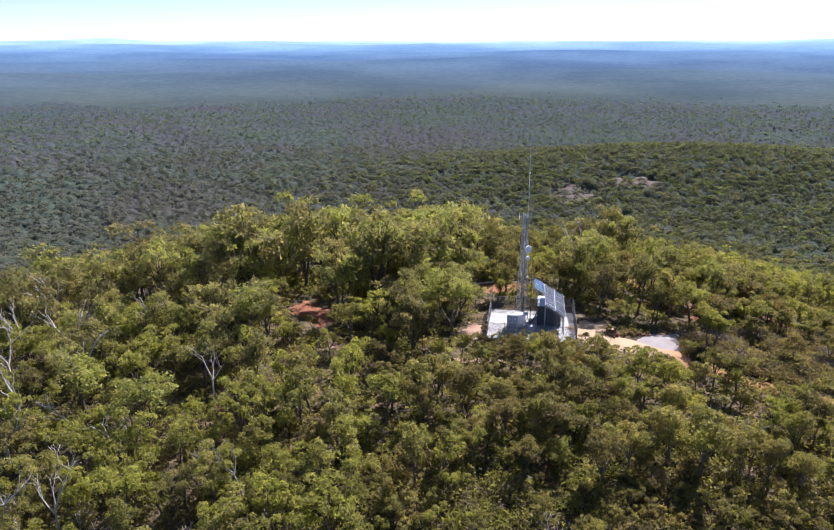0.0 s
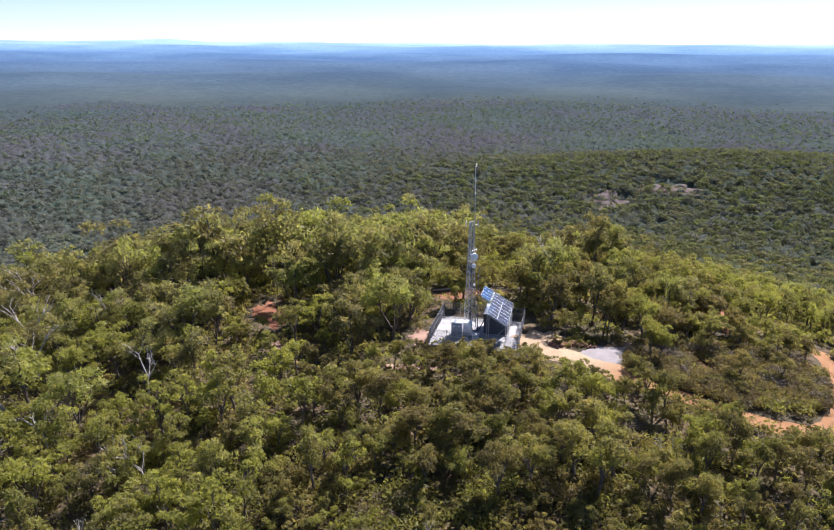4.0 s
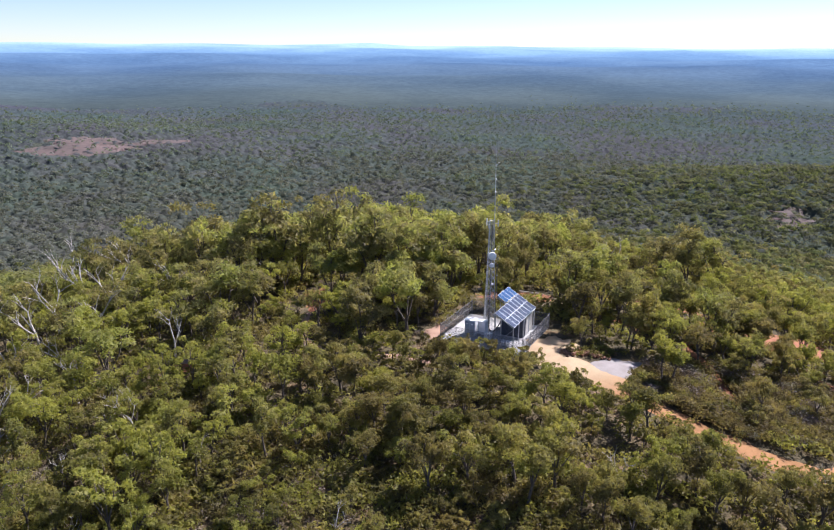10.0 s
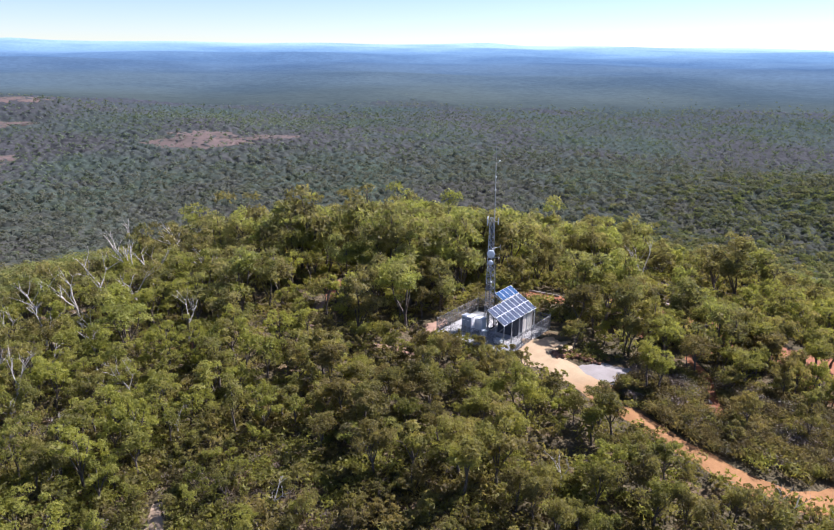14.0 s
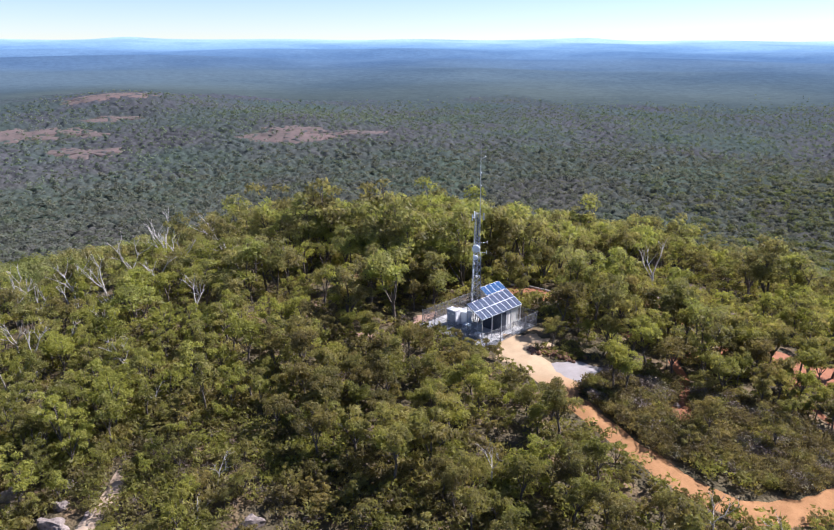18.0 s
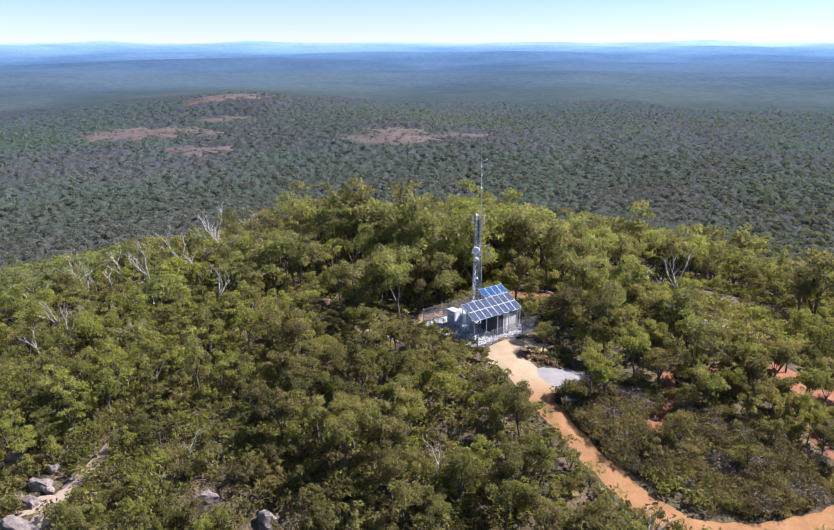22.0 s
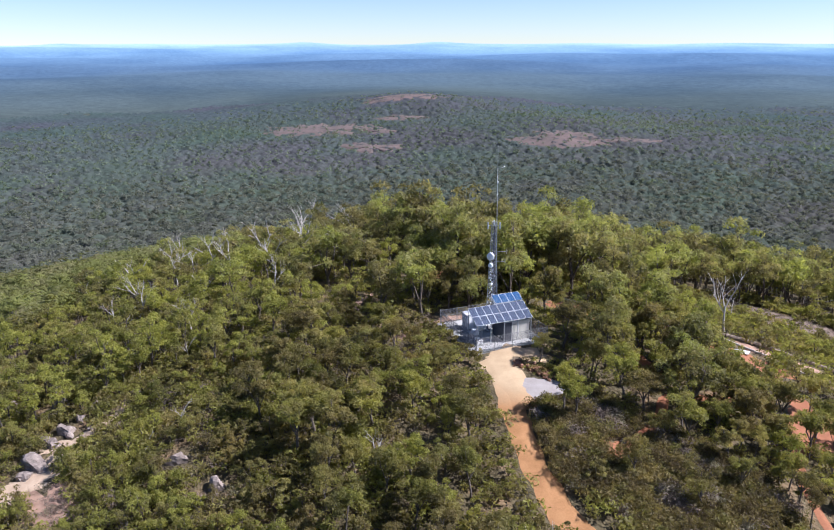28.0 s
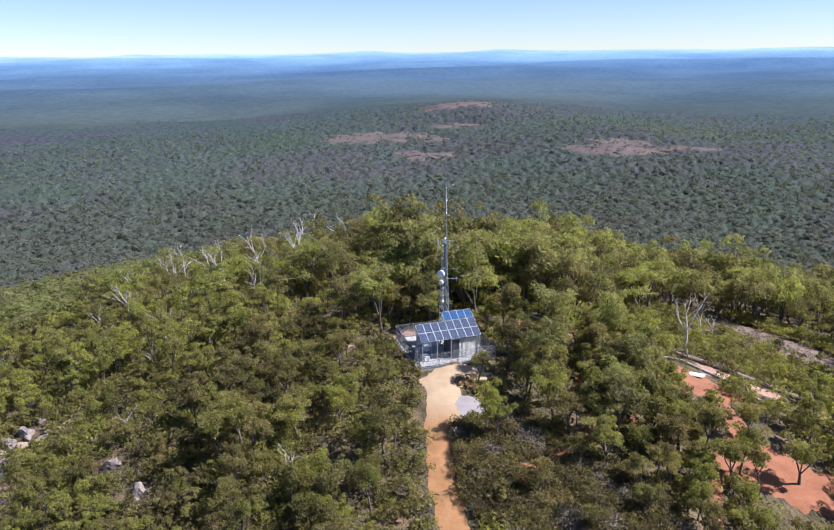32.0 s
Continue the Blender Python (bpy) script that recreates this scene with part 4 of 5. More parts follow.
def equipment_hut():
    ob = new("equipment_hut")
    x0, x1, y0, y1, top = -3.3, -0.35, 4.15, 7.75, 2.75
    bm = bmesh.new()
    part("wall", turned(ribbed(bm, 0, x1 - x0, 0.1, top), pose(x0, y0, 0)), WALL_SHADE_GREY, ob, "grey ribbed steel end wall, darkened as if in shade")
    part("wall", turned(ribbed(bmesh.new(), 0, x1 - x0, 0.1, top), pose(x1, y1, 0, 0, 0, 180)), WALL_SHADE_GREY, ob)
    part("wall", turned(ribbed(bmesh.new(), 0, y1 - y0, 0.1, top), pose(x0, y1, 0, 0, 0, -90)), WALL_SHADE_GREY, ob)
    part("wall", turned(ribbed(bmesh.new(), 0, 1.05, 0.1, top), pose(x1, y0, 0, 0, 0, 90)), WALL_SHADE_GREY, ob)
    part("wall", turned(ribbed(bmesh.new(), 0, y1 - y0 - 2.07, 0.1, top), pose(x1, y0 + 2.07, 0, 0, 0, 90)), WALL_CREAM, ob, "cream sheet front wall")
    bm = bmesh.new()
    box(bm, (x1 - 0.06, y0 + 1.06, 2.25), (x1 + 0.02, y0 + 2.06, top))
    part("lintel", bm, WALL_CREAM, ob)
    bm = bmesh.new()
    box(bm, (x1 - 0.05, y0 + 1.10, 0.12), (x1 + 0.0, y0 + 2.02, 2.2), 0.01)
    door = part("door", bm, WALL_CREAM, ob, "plain cream steel door")
    bm = bmesh.new()
    box(bm, (x1 + 0.0, y0 + 1.18, 1.02), (x1 + 0.06, y0 + 1.30, 1.10), 0.01)
    part("handle", bm, STEEL, door)
    for ya in (y0 + 1.05, y0 + 2.02):
        bm = bmesh.new()
        box(bm, (x1 - 0.04, ya, 0.1), (x1 + 0.04, ya + 0.05, 2.25), 0.005)
        part("door_jamb", bm, WHITE_PAINT, ob)
    bm = bmesh.new()
    box(bm, (x0 - 0.15, y0 - 0.15, top), (x1 + 0.15, y1 + 0.15, top + 0.09), 0.02)
    part("roof", bm, STEEL, ob)
    bm = bmesh.new()
    rod(bm, (x1 + 0.19, y0 - 0.15, top + 0.03), (x1 + 0.19, y1 + 0.15, top + 0.03), 0.06, sides=8)
    part("gutter", bm, STEEL, ob, smooth=True)
    return tagged(at_yard(ob), "grey steel equipment hut with cream door side", "hut")


equipment_hut()


def solar_array():
    ob = new("solar_array")
    tilt, w, l, z0 = 30, 1.0, 1.47, 2.92
    slope = Matrix.Translation((0, 0, z0)) @ Matrix.Rotation(radians(tilt), 4, "Y")
    bm = bmesh.new()
    box(bm, (0.03, 0.03, 0.02), (l - 0.05, w - 0.05, 0.035))
    cells = bpy.data.meshes.new("panel")
    bm.to_mesh(cells)
    cells_blue = cells.copy()
    cells.materials.append(CELL_GREY)
    cells_blue.materials.append(CELL_BLUE)
    bm = bmesh.new()
    for lo, hi in (((0, 0, 0), (l - 0.02, 0.022, 0.045)), ((0, w - 0.042, 0), (l - 0.02, w - 0.02, 0.045)), ((0, 0.0225, 0), (0.022, w - 0.0425, 0.045)), ((l - 0.042, 0.0225, 0), (l - 0.02, w - 0.0425, 0.045))):
        box(bm, lo, hi)
    rim = bpy.data.meshes.new("frame")
    bm.to_mesh(rim)
    rim.materials.append(FRAME)
    for row in range(3):
        for col in range(8) if row < 2 else range(4, 8):
            gap = 0.06 if col > 3 else 0.0
            p = new("panel", cells if row < 2 else cells_blue)
            p.parent = ob
            p.matrix_local = slope @ pose(-(row + 1) * l - (0.08 if row == 2 else 0), col * w + gap - 0.02, 0.06)
            tagged(p, "blue solar panel" if row == 2 else "")
            f = new("frame", rim)
            f.parent = p
    for x in (-0.35, -1.2, -1.75, -2.7):
        bm = box(bmesh.new(), (x - 0.03, -0.1, -0.06), (x + 0.03, 8.12, 0.045))
        part("rail", turned(bm, slope), STEEL, ob)
    for x in (-3.3, -4.2):
        bm = box(bmesh.new(), (x - 0.03, 3.95, -0.06), (x + 0.03, 8.12, 0.045))
        part("rail", turned(bm, slope), STEEL, ob)
    for y in (0.15, 2.1, 4.0, 5.9, 7.9):
        bm = box(bmesh.new(), (-2.95 if y < 4 else -4.4, y - 0.04, -0.17), (-0.05, y + 0.04, -0.062))
        part("rafter", turned(bm, slope), STEEL, ob)
        for x in (-0.15, -2.45) if y < 4 or y > 7.8 else (-0.15,):
            bm = box(bmesh.new(), (x - 0.045, y - 0.045, 0.1), (x + 0.045, y + 0.045, z0 - x * math.tan(radians(tilt)) - 0.19), 0.006)
            part("post", bm, STEEL, ob)
    for y in (4.3, 6.0, 7.6):
        bm = rod(bmesh.new(), (-3.25, y, 2.84), (-3.6, y, 4.78), 0.035)
        part("strut", bm, STEEL, ob)
    for y in (0.15, 7.9):
        bm = rod(bmesh.new(), (-2.4, y, 0.4), (-0.2, y, 2.6), 0.025)
        part("brace", bm, STEEL, ob)
    return tagged(at_yard(ob), "tilted roof of dark and blue solar panels on steel posts", "solar array")


solar_array()


def cabinet():
    ob = new("equipment_cabinet")
    part("plinth", box(bmesh.new(), (-0.02, -0.02, 0), (1.42, 1.02, 0.12)), CONCRETE, ob)
    part("body", box(bmesh.new(), (0, 0, 0.12), (1.4, 1.0, 2.1), 0.03), WHITE_PAINT, ob)
    for k in range(2):
        d = part("door", box(bmesh.new(), (0.03 + 0.68 * k, -0.045, 0.2), (0.69 + 0.68 * k, -0.003, 2.02), 0.012), CABINET_GREY, ob, "blue-grey cabinet door")
        part("handle", box(bmesh.new(), (0.58 + 0.14 * k, -0.085, 1.0), (0.62 + 0.14 * k, -0.046, 1.22), 0.008), STEEL, d)
        part("label_plate", box(bmesh.new(), (0.22 + 0.68 * k, -0.052, 1.6), (0.48 + 0.68 * k, -0.046, 1.72)), WHITE_PAINT, d)
    part("cap", box(bmesh.new(), (-0.06, -0.08, 2.1), (1.46, 1.06, 2.18), 0.02), WHITE_PAINT, ob)
    return tagged(at_yard(ob, -7.15, 1.65, 0.1), "blue-grey equipment cabinet with white top on slab", "cabinet")


cabinet()


def white_unit(x, y, sx, sy, sz, label):
    ob = new("service_box")
    part("body", box(bmesh.new(), (0, 0, 0.06), (sx, sy, sz), 0.03), WHITE_PAINT, ob)
    part("lid", box(bmesh.new(), (-0.03, -0.03, sz), (sx + 0.03, sy + 0.03, sz + 0.05), 0.012), WHITE_PAINT, ob)
    for k in (0.08, sx - 0.16):
        part("foot", box(bmesh.new(), (k, 0.1, 0), (k + 0.08, sy - 0.1, 0.058)), STEEL, ob)
    return tagged(at_yard(ob, x, y, 0.1), label, "box")


white_unit(-7.0, 2.8, 2.2, 1.0, 1.75, "white painted service box behind the cabinet")
white_unit(-4.5, 1.6, 0.9, 0.7, 0.7, "low white service box on the slab")
white_unit(-1.8, 0.6, 1.1, 0.7, 0.55, "low white box under the solar roof")


def lattice_tower():
    ob = new("lattice_tower")
    cx, cy, height, bays = -5.37, 5.07, 14.6, 17
    wide = lambda z: 0.92 + (0.30 - 0.92) * z / height  # noqa: E731
    corner = lambda k, z: Vector((cx + wide(z) * math.cos(radians(30 + 120 * k)), cy + wide(z) * math.sin(radians(30 + 120 * k)), z))  # noqa: E731
    part("base", box(bmesh.new(), (cx - 1.3, cy - 1.3, 0.1), (cx + 1.3, cy + 1.3, 0.3), 0.03), CONCRETE, ob)
    for k in range(3):
        part("leg", rod(bmesh.new(), corner(k, 0.3), corner(k, height), 0.055, 0.04, 8), STEEL, ob)
    for b in range(bays):
        z0, z1 = 0.35 + (height - 0.4) * b / bays, 0.35 + (height - 0.4) * (b + 1) / bays
        for k in range(3):
            m = (k + 1) % 3
            part("brace", rod(bmesh.new(), corner(k, z0), corner(m, z1), 0.024, sides=4), STEEL, ob)
            part("brace", rod(bmesh.new(), corner(m, z0), corner(k, z1), 0.024, sides=4), STEEL, ob)
            part("strut", rod(bmesh.new(), corner(k, z1), corner(m, z1), 0.024, sides=4), STEEL, ob)
    part("cable_ladder", box(bmesh.new(), (cx + 0.12, cy - 0.10, 0.3), (cx + 0.20, cy + 0.10, height - 0.6)), DARK_STEEL, ob, "dark bundle of feeder cables")
    # head frame with panel aerials
    for k in range(3):
        a, b = corner(k, 14.1), corner(k, 14.1) + (corner(k, 14.1) - Vector((cx, cy, 14.1))).normalized() * 0.55
        part("arm", rod(bmesh.new(), a, b, 0.03), STEEL, ob)
        part("panel_aerial", box(bmesh.new(), (b.x - 0.05, b.y - 0.08, 13.7), (b.x + 0.05, b.y + 0.08, 14.6), 0.015), WHITE_PAINT if k == 1 else CABINET_GREY, ob)
    # mast and whip
    p = corner(0, 11.0)
    part("mast", rod(bmesh.new(), p, (p.x - 0.05, p.y - 0.05, 18.0), 0.055, 0.045, 8), STEEL, ob)
    part("mast", rod(bmesh.new(), (p.x - 0.05, p.y - 0.05, 18.0), (p.x - 0.08, p.y - 0.08, 21.4), 0.035, 0.03, 8), WHITE_PAINT, ob)
    part("whip_aerial", rod(bmesh.new(), (p.x - 0.08, p.y - 0.08, 21.4), (p.x - 0.1, p.y - 0.1, 24.3), 0.022, 0.012, 6), STEEL, ob)
    arm = part("side_arm", rod(bmesh.new(), (p.x - 0.08, p.y - 0.08, 21.35), (p.x - 0.08, p.y + 0.75, 21.5), 0.018), STEEL, ob)
    bm = bmesh.new()
    bmesh.ops.create_icosphere(bm, subdivisions=2, radius=0.09, matrix=Matrix.Translation((p.x - 0.08, p.y + 0.8, 21.58)))
    part("sensor", bm, WHITE_PAINT, arm, "white weather sensor", True)
    for z in (18.0, 19.6):
        part("clamp", box(bmesh.new(), (p.x - 0.13, p.y - 0.13, z), (p.x + 0.04, p.y + 0.04, z + 0.16), 0.02), WHITE_PAINT, ob)
    # dishes
    for z, r, d, label in ((10.15, 0.5, 0.36, "white drum-shaped microwave dish"), (8.95, 0.30, 0.28, "small white microwave dish")):
        face = Vector((0.62, -0.78, 0)).normalized()
        mid = Vector((cx, cy, z)) + face * (0.62 + d / 2)
        turn = Matrix.Translation(mid) @ face.to_track_quat("Z", "Y").to_matrix().to_4x4()
        bm = bmesh.new()
        rings = [(0.0, -d * 0.75), (0.55, -d * 0.6), (0.92, -d * 0.25), (1.0, -d * 0.1), (1.0, d * 0.5), (0.97, d * 0.56), (0.0, d * 0.60)]
        n = 24
        loops = [[bm.verts.new(turn @ Vector((r * q * math.cos(2 * math.pi * i / n), r * q * math.sin(2 * math.pi * i / n), h))) for i in range(n)] for q, h in rings]
        for u, v in zip(loops, loops[1:]):
            for i in range(n):
                bm.faces.new((u[i], u[(i + 1) % n], v[(i + 1) % n], v[i]))
        bmesh.ops.remove_doubles(bm, verts=bm.verts, dist=0.001)
        dish = part("dish", bm, WHITE_PAINT, ob, label, True)
        part("bracket", rod(bmesh.new(), Vector((cx, cy, z)) + face * 0.3, mid - face * d * 0.6, 0.05), STEEL, dish)
    # folded dipoles on side arms
    for z, reach in ((10.55, 1.7), (9.25, 1.5)):
        a, b = Vector((cx, cy + 0.2, z)), Vector((cx + 0.5, cy + reach, z))
        arm = part("side_arm", rod(bmesh.new(), a, b, 0.025), STEEL, ob)
        part("dipole", rod(bmesh.new(), b + Vector((0, 0, -0.3)), b + Vector((0, 0, 0.3)), 0.015), WHITE_PAINT, arm)
    part("lamp", box(bmesh.new(), (cx + 0.45, cy - 0.55, 6.3), (cx + 0.67, cy - 0.35, 6.55), 0.03), WHITE_PAINT, ob, "small white lamp housing")
    return tagged(at_yard(ob), "galvanised steel lattice tower with dishes and whip aerial", "tower")


lattice_tower()


def cable_pole():
    ob = new("service_pole")
    part("pole", rod(bmesh.new(), (0, 0, 0), (0, 0, 9.0), 0.06, 0.045, 8), DARK_STEEL, ob)
    part("foot_plate", box(bmesh.new(), (-0.18, -0.18, 0), (0.18, 0.18, 0.03), 0.004), STEEL, ob)
    for z in (2.5, 5.0, 7.5):
        part("clamp", box(bmesh.new(), (-0.08, -0.08, z), (0.08, 0.08, z + 0.08), 0.01), STEEL, ob)
    return tagged(at_yard(ob, -4.25, 4.7, 0.1), "slim dark steel pole beside the lattice tower", "pole")


cable_pole()


def curve_cable(name, pts, r, label):
    cu = bpy.data.curves.new(name, "CURVE")
    cu.dimensions, cu.bevel_depth, cu.bevel_resolution = "3D", r, 2
    sp = cu.splines.new("NURBS")
    sp.points.add(len(pts) - 1)
    for p, q in zip(sp.points, pts):
        p.co = (*q, 1)
    sp.use_endpoint_u, sp.order_u = True, 3
    cu.materials.append(BLACK)
    return tagged(at_yard(new(name, cu)), label, "cable")


curve_cable("feeder_cable", [(-5.3, 4.9, 2.6), (-5.2, 4.6, 1.5), (-4.9, 4.2, 0.45), (-4.3, 4.1, 0.2), (-3.7, 4.3, 0.9), (-3.35, 4.6, 1.9)], 0.06, "thick black feeder cable looping from tower to hut")


def fence_side(a, b, posts, label):
    """A chain-link fence from a to b: posts, rails and a net of wires."""
    ob = new("chain_link_fence")
    a, b = Vector(a), Vector(b)
    d, length, high = (b - a).normalized(), (b - a).length, 1.95
    for k in range(posts + 1):
        p = a + d * length * k / posts
        post = part("post", rod(bmesh.new(), (p.x, p.y, -0.5), (p.x, p.y, high + 0.12), 0.038, sides=8), FENCE_STEEL, ob)
        part("cap", rod(bmesh.new(), (p.x, p.y, high + 0.121), (p.x, p.y, high + 0.16), 0.042, 0.02, 8), FENCE_STEEL, post)
    for z in (0.2, 1.1, high):
        part("rail", rod(bmesh.new(), (a.x, a.y, z), (b.x, b.y, z), 0.02), FENCE_STEEL, ob)
    step = 0.11
    verts, faces = [], []
    s = -high
    while s < length:
        for up in (1, -1):
            s0, s1, z0, z1 = s, s + high, (0.12, high)[up < 0], (high, 0.12)[up < 0]
            k = (z1 - z0) / (s1 - s0)
            if s0 < 0:
                z0, s0 = z0 - k * s0, 0
            if s1 > length:
                z1, s1 = z1 - k * (s1 - length), length
            if s1 - s0 < 0.05:
                continue
            p, q = a + d * s0, a + d * s1
            o = len(verts)
            t = 0.0075
            nx, ny = -d.y * t, d.x * t
            verts += [(p.x - nx, p.y - ny, z0 - t), (p.x + nx, p.y + ny, z0 - t), (p.x, p.y, z0 + t), (q.x - nx, q.y - ny, z1 - t), (q.x + nx, q.y + ny, z1 - t), (q.x, q.y, z1 + t)]
            faces += [(o, o + 1, o + 4, o + 3), (o + 1, o + 2, o + 5, o + 4), (o + 2, o, o + 3, o + 5)]
        s += step
    mesh_object("net", verts, faces, DARK_STEEL, ob)
    return tagged(at_yard(ob), label, "fence", "compound fence")


fence_side((1.45, -0.75, 0), (1.45, 9.35, 0), 4, "galvanised chain-link fence along the gravel apron")
fence_side((1.38, -0.8, 0), (-9.5, -0.5, 0), 5, "galvanised chain-link fence above the bushes")
fence_side((-9.5, -0.42, 0), (-9.5, 9.3, 0), 4, "galvanised chain-link fence before tall trees")
fence_side((-9.43, 9.4, 0), (1.38, 9.4, 0), 5, "galvanised chain-link fence beside shrubs and rubble")


# ---- lone trees, dead trees ----
for x, y, h, k in ((50.6, 92.6, 4.0, 3), (52.4, 91.4, 3.8, 7), (48.6, 94.6, 4.2, 7), (54.4, 90.2, 3.8, 3), (46.6, 96.4, 4.4, 3), (49.6, 101.6, 4.4, 7), (41, 104.4, 3.0, 3), (38.4, 106.2, 3.0, 7), (43.2, 107.4, 4.4, 3), (35, 97.5, 5.8, 3), (37, 99, 6.2, 7), (39, 97.8, 5.6, 3), (40.8, 99.6, 6.4, 7), (42.4, 98.2, 5.8, 3), (44.2, 99.8, 6.2, 7), (48.4, 99.0, 5.4, 3), (33, 99.5, 6.0, 7), (51.6, 97.6, 3.4, 3), (54.6, 96.0, 3.4, 7), (17.5, 100, 5.6, 1), (21, 101, 6.2, 2), (24.5, 103.5, 6.0, 4), (20.5, 96.5, 5.0, 5), (26, 98, 5.6, 8), (28.6, 88.8, 5.0, 7), (32.6, 80.9, 5.8, 3), (33.6, 81.6, 4.8, 7), (22.8, 85.6, 3.8, 2), (18.5, 75.2, 3.2, 5), (47.3, 101.6, 5.6, 7), (50.3, 106.6, 6.2, 8), (43.4, 96.1, 5.6, 3), (36.4, 88.6, 5.2, 6), (48.6, 88.2, 3.8, 4)):
    tree = plant(x, y, h, k)
    tree["label"] = "lone small eucalypt with open crown beside bare ground"

for x, y, h, k in ((-8, 94, 11.5, 2), (1, 107, 12, 3), (9, 110.5, 10, 6), (-4, 99, 11.5, 7), (-13, 90, 9.5, 2), (-1.5, 103.5, 10.5, 8), (-10, 100.5, 11, 3), (-29.8, 100.8, 13.5, 1), (-22.2, 131.9, 13.5, 2), (-31.5, 121.1, 13, 5), (35, 145, 13.5, 9), (39.5, 148, 11.5, 4), (30.5, 152, 10, 7), (-14, 119, 12, 0), (-38, 110, 11, 4)):
    plant(x, y, h, 16 + k % 6)["label"] = "tall spreading eucalypt standing above the hilltop forest"

DEAD_MESHES = []
for k in range(5):
    v, f = dead_shape(40 + k)
    tmp = mesh_object("dead_tree", v, f, DEAD, smooth=True)
    DEAD_MESHES.append(tmp.data)
    bpy.data.objects.remove(tmp)


def dead_tree(x, y, h, k, lean=0, turn=0):
    ob = new("dead_tree", DEAD_MESHES[k % 5])
    ob.matrix_world = pose(x, y, float(land(x, y)), lean, 0, turn) @ Matrix.Diagonal((h, h, h, 1))
    size = "tall" if h > 6 else "small"
    state = "leaning " if lean else ""
    return tagged(ob, f"{size} {state}bleached dead tree with bare limbs among scrub", "dead tree", "dead trees")


for k, (x, y, h, lean) in enumerate([(10.6, 135.0, 4.6, 0), (12.4, 135.6, 3.8, 6), (-38, 51, 6.5, 0), (-44, 62, 6.0, 8), (-47, 70, 7.0, 0), (-52, 78, 7.5, 0), (-55, 69, 7.0, 5), (-39, 88, 7, 0), (-36, 56, 4.5, 38),
                                     (-38, 66, 5.0, 48), (-18, 55, 4.6, 10), (-21, 57, 4.0, 30), (-58, 100, 9.0, 0), (-30, 47, 4.0, 25), (-62, 92, 9.0, 0), (-50, 60, 6.0, 0), (-33, 104, 6.5, 0), (-46, 112, 6.5, 0),
                                     (8.5, 47, 3.2, 15), (11, 42.5, 2.4, 50), (30, 60, 3.6, 0), (47.5, 66, 4.2, 0), (52, 69, 4.0, 12), (-8, 52, 3.4, 0), (24, 118, 8, 0), (-25, 70, 5.0, 0), (-55, 53, 6.5, 0), (-33, 47, 4.5, 6), (-57, 46, 5.5, 10), (-33, 51, 5.0, 0), (-62, 62, 7, 0), (-48, 84, 7.5, 0), (-56, 88, 7.5, 4), (-42, 76, 6.5, 0), (-26, 44, 3.4, 35), (-14, 40, 3.0, 42), (-31, 60, 4.6, 20), (-20, 47, 3.4, 0)]):
    dead_tree(x, y, h * (1.5 if x < -20 else 1.25), k, lean, 67 * k)


# ---- boulders ----
def boulder(x, y, sx, sy, sz, seed, turn=0.0):
    """A weathered granite boulder with flat breaks and cracks."""
    bm = bmesh.new()
    bmesh.ops.create_icosphere(bm, subdivisions=3, radius=1.0)
    rng = random.Random(seed)
    cuts = [(Vector((rng.gauss(0, 1), rng.gauss(0, 1), rng.gauss(0, 0.6))).normalized(), rng.uniform(0.5, 0.8)) for _ in range(9)]
    for v in bm.verts:
        p = v.co.copy()
        for n, d in cuts:
            over = p.dot(n) - d
            if over > 0:
                p -= n * over * 0.95
        p *= 1 + 0.28 * noise.noise(p * 1.3 + Vector((seed, 0, 0))) + 0.10 * noise.noise(p * 3.7 + Vector((0, seed, 0))) - 0.16 * max(0, 0.12 - abs(noise.noise(p * 1.7 + Vector((0, 0, seed))))) / 0.12
        v.co = Vector((p.x * sx, p.y * sy, p.z * sz))
    me = bpy.data.meshes.new("boulder")
    bm.to_mesh(me)
    bm.free()
    me.materials.append(GRANITE)
    ob = new("boulder", me)
    ob.matrix_world = pose(x, y, float(land(x, y)) + 0.12 * sz, 0, 0, turn)
    size = "large" if max(sx, sy) > 1.2 else "small" if max(sx, sy) < 0.5 else "rounded"
    return tagged(ob, f"{size} weathered grey granite boulder half sunk in the slope", "boulder", "granite boulders")


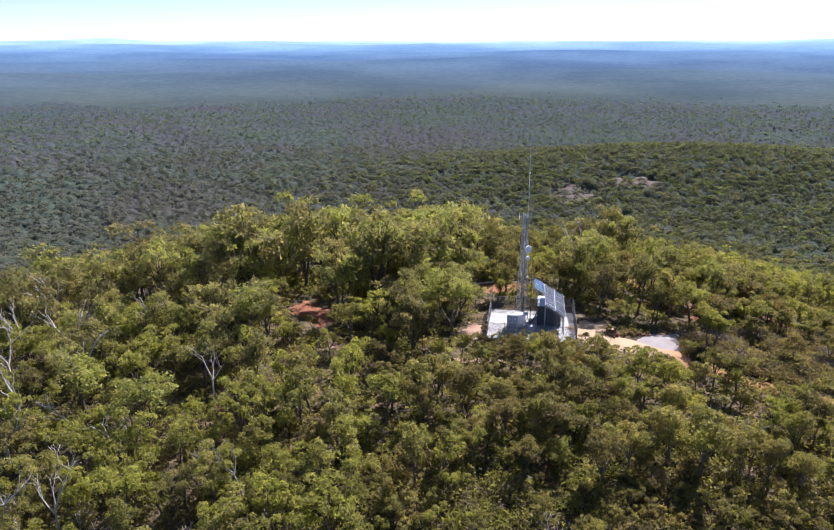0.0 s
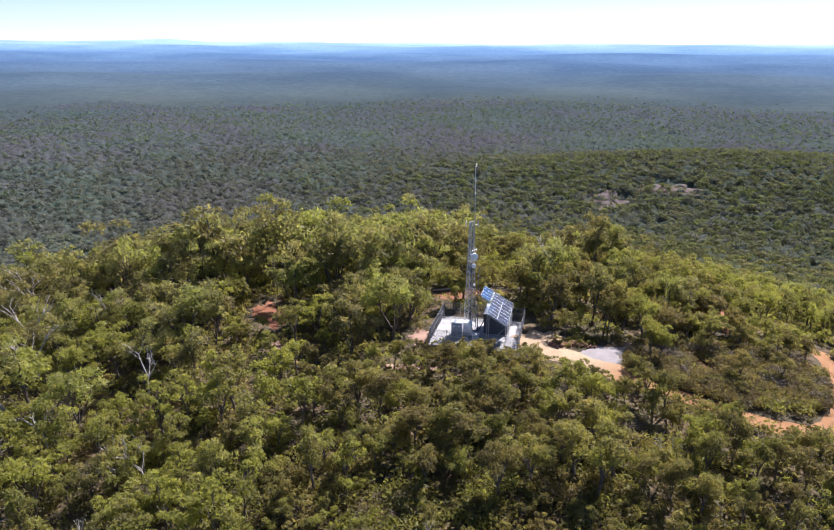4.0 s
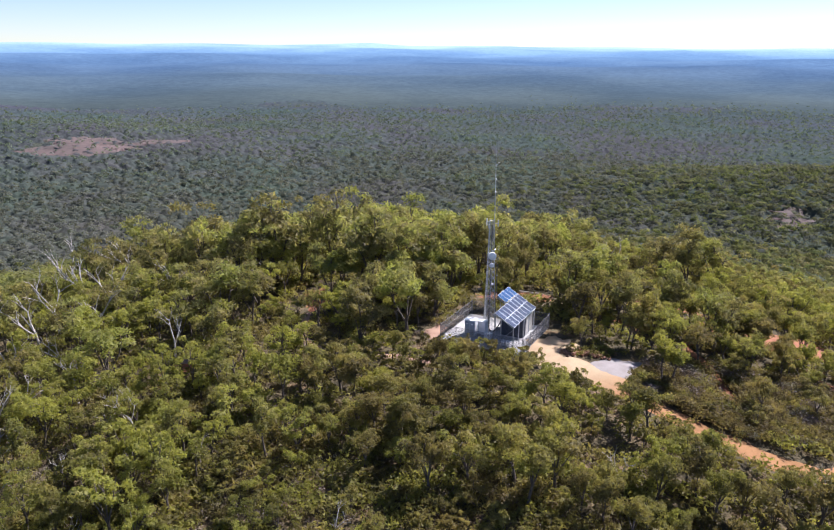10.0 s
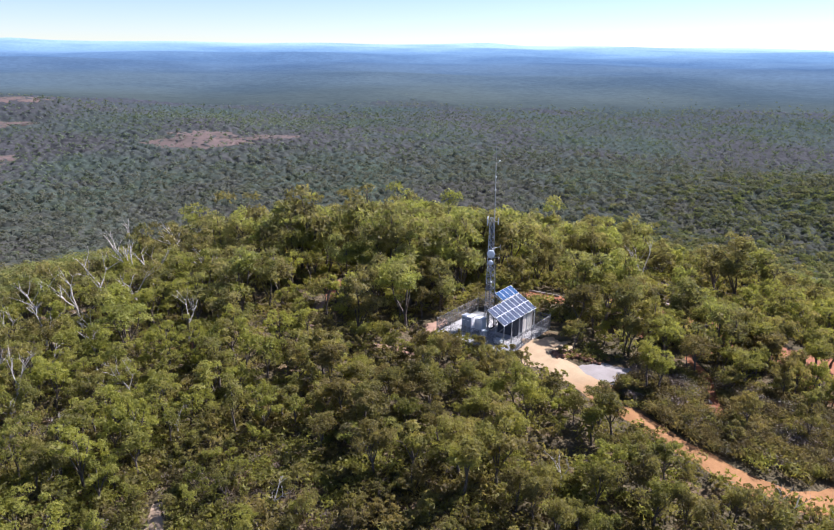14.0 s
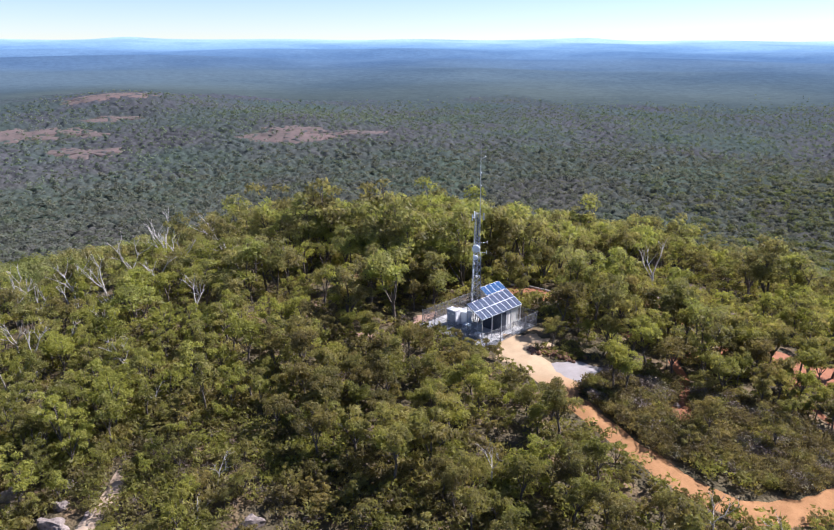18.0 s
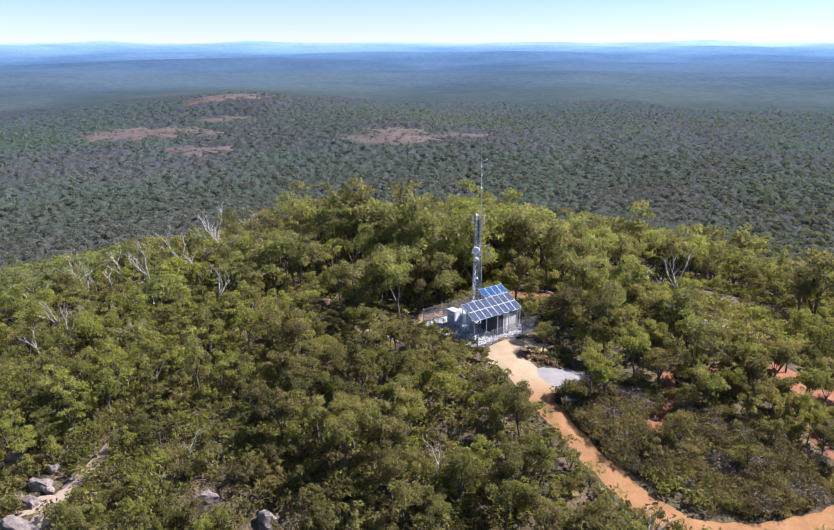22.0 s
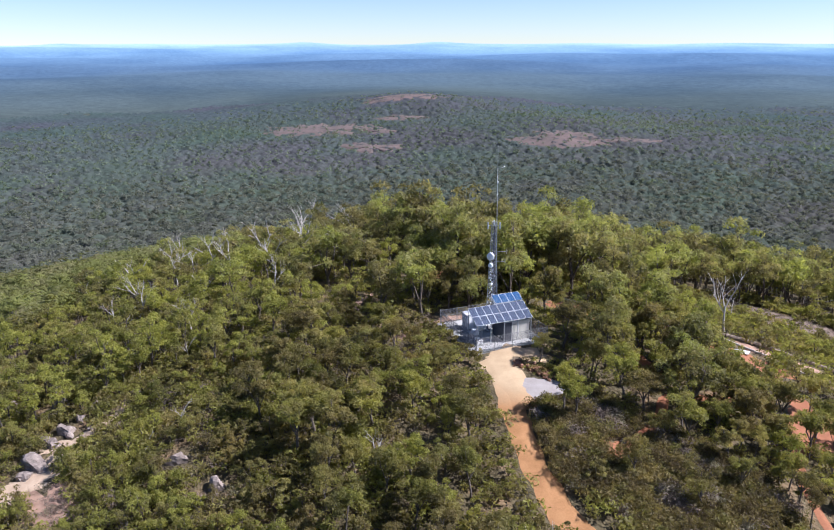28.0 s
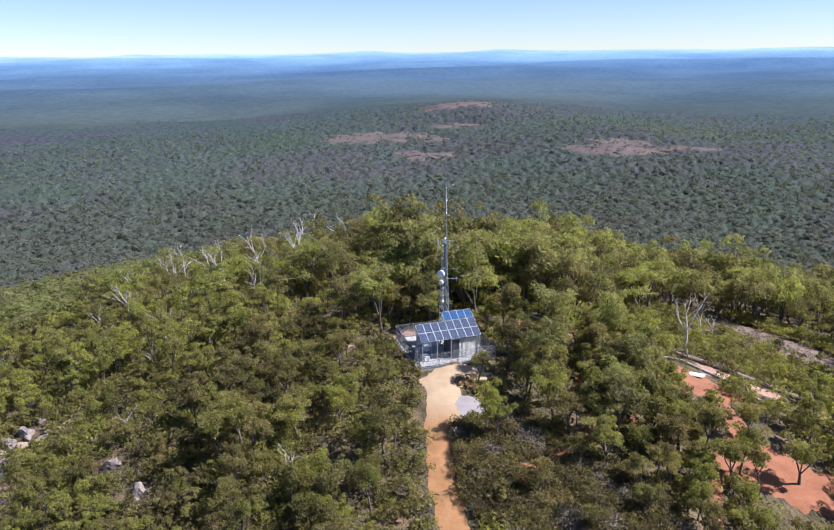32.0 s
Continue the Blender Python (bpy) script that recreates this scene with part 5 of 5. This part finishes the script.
for k, (x, y, sx, sy, sz, tn) in enumerate([(3.4, 32.6, 2.8, 1.7, 0.9, 20), (5.2, 31.4, 1.2, 1.0, 0.6, 70), (-1.2, 36.2, 1.5, 1.0, 0.9, 35), (0.2, 36.4, 0.7, 0.6, 0.5, 0), (-0.4, 34.6, 0.9, 0.6, 0.4, 50), (-1.0, 33.8, 1.5, 0.9, 0.7, 15),
                                            (-9.2, 36.6, 1.3, 0.9, 1.0, 60), (-13.8, 31.4, 1.6, 1.2, 1.2, 10), (15.2, 45.0, 1.5, 1.0, 0.9, 40), (22.3, 47.2, 1.3, 0.9, 1.0, 0), (23.2, 46.6, 0.6, 0.5, 0.4, 30), (18.6, 45.6, 0.5, 0.4, 0.4, 0),
                                            (1.0, 34.6, 1.1, 0.8, 0.7, 25), (5.9, 34.3, 0.8, 0.6, 0.5, 60), (0.8, 38.6, 0.6, 0.45, 0.4, 10), (-2.8, 38.0, 0.9, 0.7, 0.7, 45), (-4.6, 40.0, 0.8, 0.9, 0.8, 15), (10.0, 40.0, 0.7, 0.5, 0.4, 5), (38.8, 83.2, 0.45, 0.35, 0.4, 0), (40.8, 84.0, 0.6, 0.4, 0.4, 20), (44.5, 83.6, 0.5, 0.5, 0.35, 0), (34.4, 81.8, 0.5, 0.35, 0.35, 15),
                                            (-22, 56, 0.9, 0.6, 0.5, 0), (-19, 54.5, 0.7, 0.6, 0.5, 40), (9.5, 69.5, 0.6, 0.45, 0.35, 0), (8.0, 72.2, 0.5, 0.4, 0.3, 0), (-23.6, 70.6, 0.9, 0.6, 0.5, 20), (-21.6, 69.8, 0.6, 0.5, 0.4, 60), (-5.4, 74.4, 0.8, 0.5, 0.45, 30), (-10.0, 76.8, 0.7, 0.5, 0.4, 0), (21.5, 92.5, 0.6, 0.5, 0.5, 10), (20.6, 94.0, 0.8, 0.5, 0.4, 70)]):
    boulder(x, y, sx, sy, sz, k + 1, tn)

# rubble bank between the apron and the pad
RED_ROCK = two_tone("red_brown_rock", (0.16, 0.08, 0.05), (0.32, 0.17, 0.11), 1.5, 0.95, fine=9)
rock_rng = random.Random(21)
rock_bm = bmesh.new()
bmesh.ops.create_icosphere(rock_bm, subdivisions=1, radius=1.0)
for v in rock_bm.verts:
    v.co *= 1 + 0.35 * noise.noise(v.co * 2.1)
ROCK_MESH = bpy.data.meshes.new("rock")
rock_bm.to_mesh(ROCK_MESH)
rock_bm.free()
ROCK_MESH.materials.append(RED_ROCK)
for _ in range(95):
    u = rock_rng.random()
    x, y = 21.0 + 5.6 * u + rock_rng.gauss(0, 0.35), 83.9 + 1.6 * u + rock_rng.gauss(0, 0.5)
    s = rock_rng.uniform(0.12, 0.40)
    ob = new("rock", ROCK_MESH)
    ob.matrix_world = pose(x, y, float(land(x, y)) + 0.12 + 0.2 * s, rock_rng.uniform(0, 90), rock_rng.uniform(0, 90), rock_rng.uniform(0, 360)) @ Matrix.Diagonal((s, s * rock_rng.uniform(0.7, 1.2), s * 0.8, 1))
    tagged(ob, "red-brown loose rock in the bank beside the apron", "rock", "rubble bank")
scatter("bank_scrub", [shrub_shape(990 + k, 100, 0.08) for k in range(3)], [(21.6 + 5.4 * u + rock_rng.gauss(0, 0.3), 84.6 + 1.5 * u + rock_rng.gauss(0, 0.7), rock_rng.uniform(0.35, 0.9)) for u in (rock_rng.random() for _ in range(90))],
        (None, SHRUB), "low brown and olive bushes on the rubble bank", "scrub")


# ---- timber edging in the red clearing ----
def sleeper(a, b, high=0.22, wide=0.24, label="pale weathered timber log edging the red clearing"):
    ob = new("edging_log")
    a3, b3 = Vector((*a, float(land(*a)))), Vector((*b, float(land(*b))))
    n = max(1, int((b3 - a3).length / 2.3))
    for k in range(n):
        p, q = a3.lerp(b3, k / n + 0.01), a3.lerp(b3, (k + 1) / n - 0.01)
        bm = bmesh.new()
        rod(bm, (p.x, p.y, p.z + high), (q.x, q.y, q.z + high), wide * 0.62, sides=9)
        part("log", bm, DEAD if "pale" in label else TIMBER, ob)
    return tagged(ob, label, "timber edging", "clearing edging")


for a, b in (((23.6, 111.6), (25.1, 115.2)), ((25.3, 115.3), (31.3, 116.9)), ((33.0, 116.2), (36.6, 117.3)), ((4.6, 104.4), (8.4, 105.8)), ((8.7, 105.9), (14.5, 105.2)), ((33.2, 107.2), (35.0, 107.6))):
    sleeper(a, b)
for a, b in (((22.7, 116.1), (26.9, 119.8)), ((27.1, 119.9), (36.0, 125.6))):
    sleeper(a, b, 0.3, 0.5, "dark weathered timber edge of the gravel strip")


def tarpaulin():
    n = 16
    rows = [((i / (n - 1) - 0.5) * 1.9, (j / (n - 1) - 0.5) * 1.1) for i in range(n) for j in range(n)]
    bm = bmesh.new()
    vs = [bm.verts.new((u + 0.15 * noise.noise((u * 2, v * 2, 5)), v + 0.15 * noise.noise((u * 2, v * 2, 9)), 0.10 + 0.28 * abs(noise.noise((u * 1.8, v * 1.8, 2))) + 0.1 * noise.noise((u * 5, v * 5, 3)) * (1 - abs(u)))) for u, v in rows]
    for i in range(n - 1):
        for j in range(n - 1):
            bm.faces.new((vs[i * n + j], vs[(i + 1) * n + j], vs[(i + 1) * n + j + 1], vs[i * n + j + 1]))
    ext = bmesh.ops.extrude_face_region(bm, geom=bm.faces[:])
    for v in ext["geom"]:
        if isinstance(v, bmesh.types.BMVert):
            v.co.z -= 0.03
    me = bpy.data.meshes.new("tarpaulin")
    bm.to_mesh(me)
    bm.free()
    me.materials.append(WHITE_PAINT)
    ob = new("tarpaulin", me)
    ob.matrix_world = pose(29.9, 113.6, float(land(29.9, 113.6)) + 0.13, 0, 0, 30)
    return tagged(ob, "crumpled white sheet lying on red soil", "sheet")


tarpaulin()
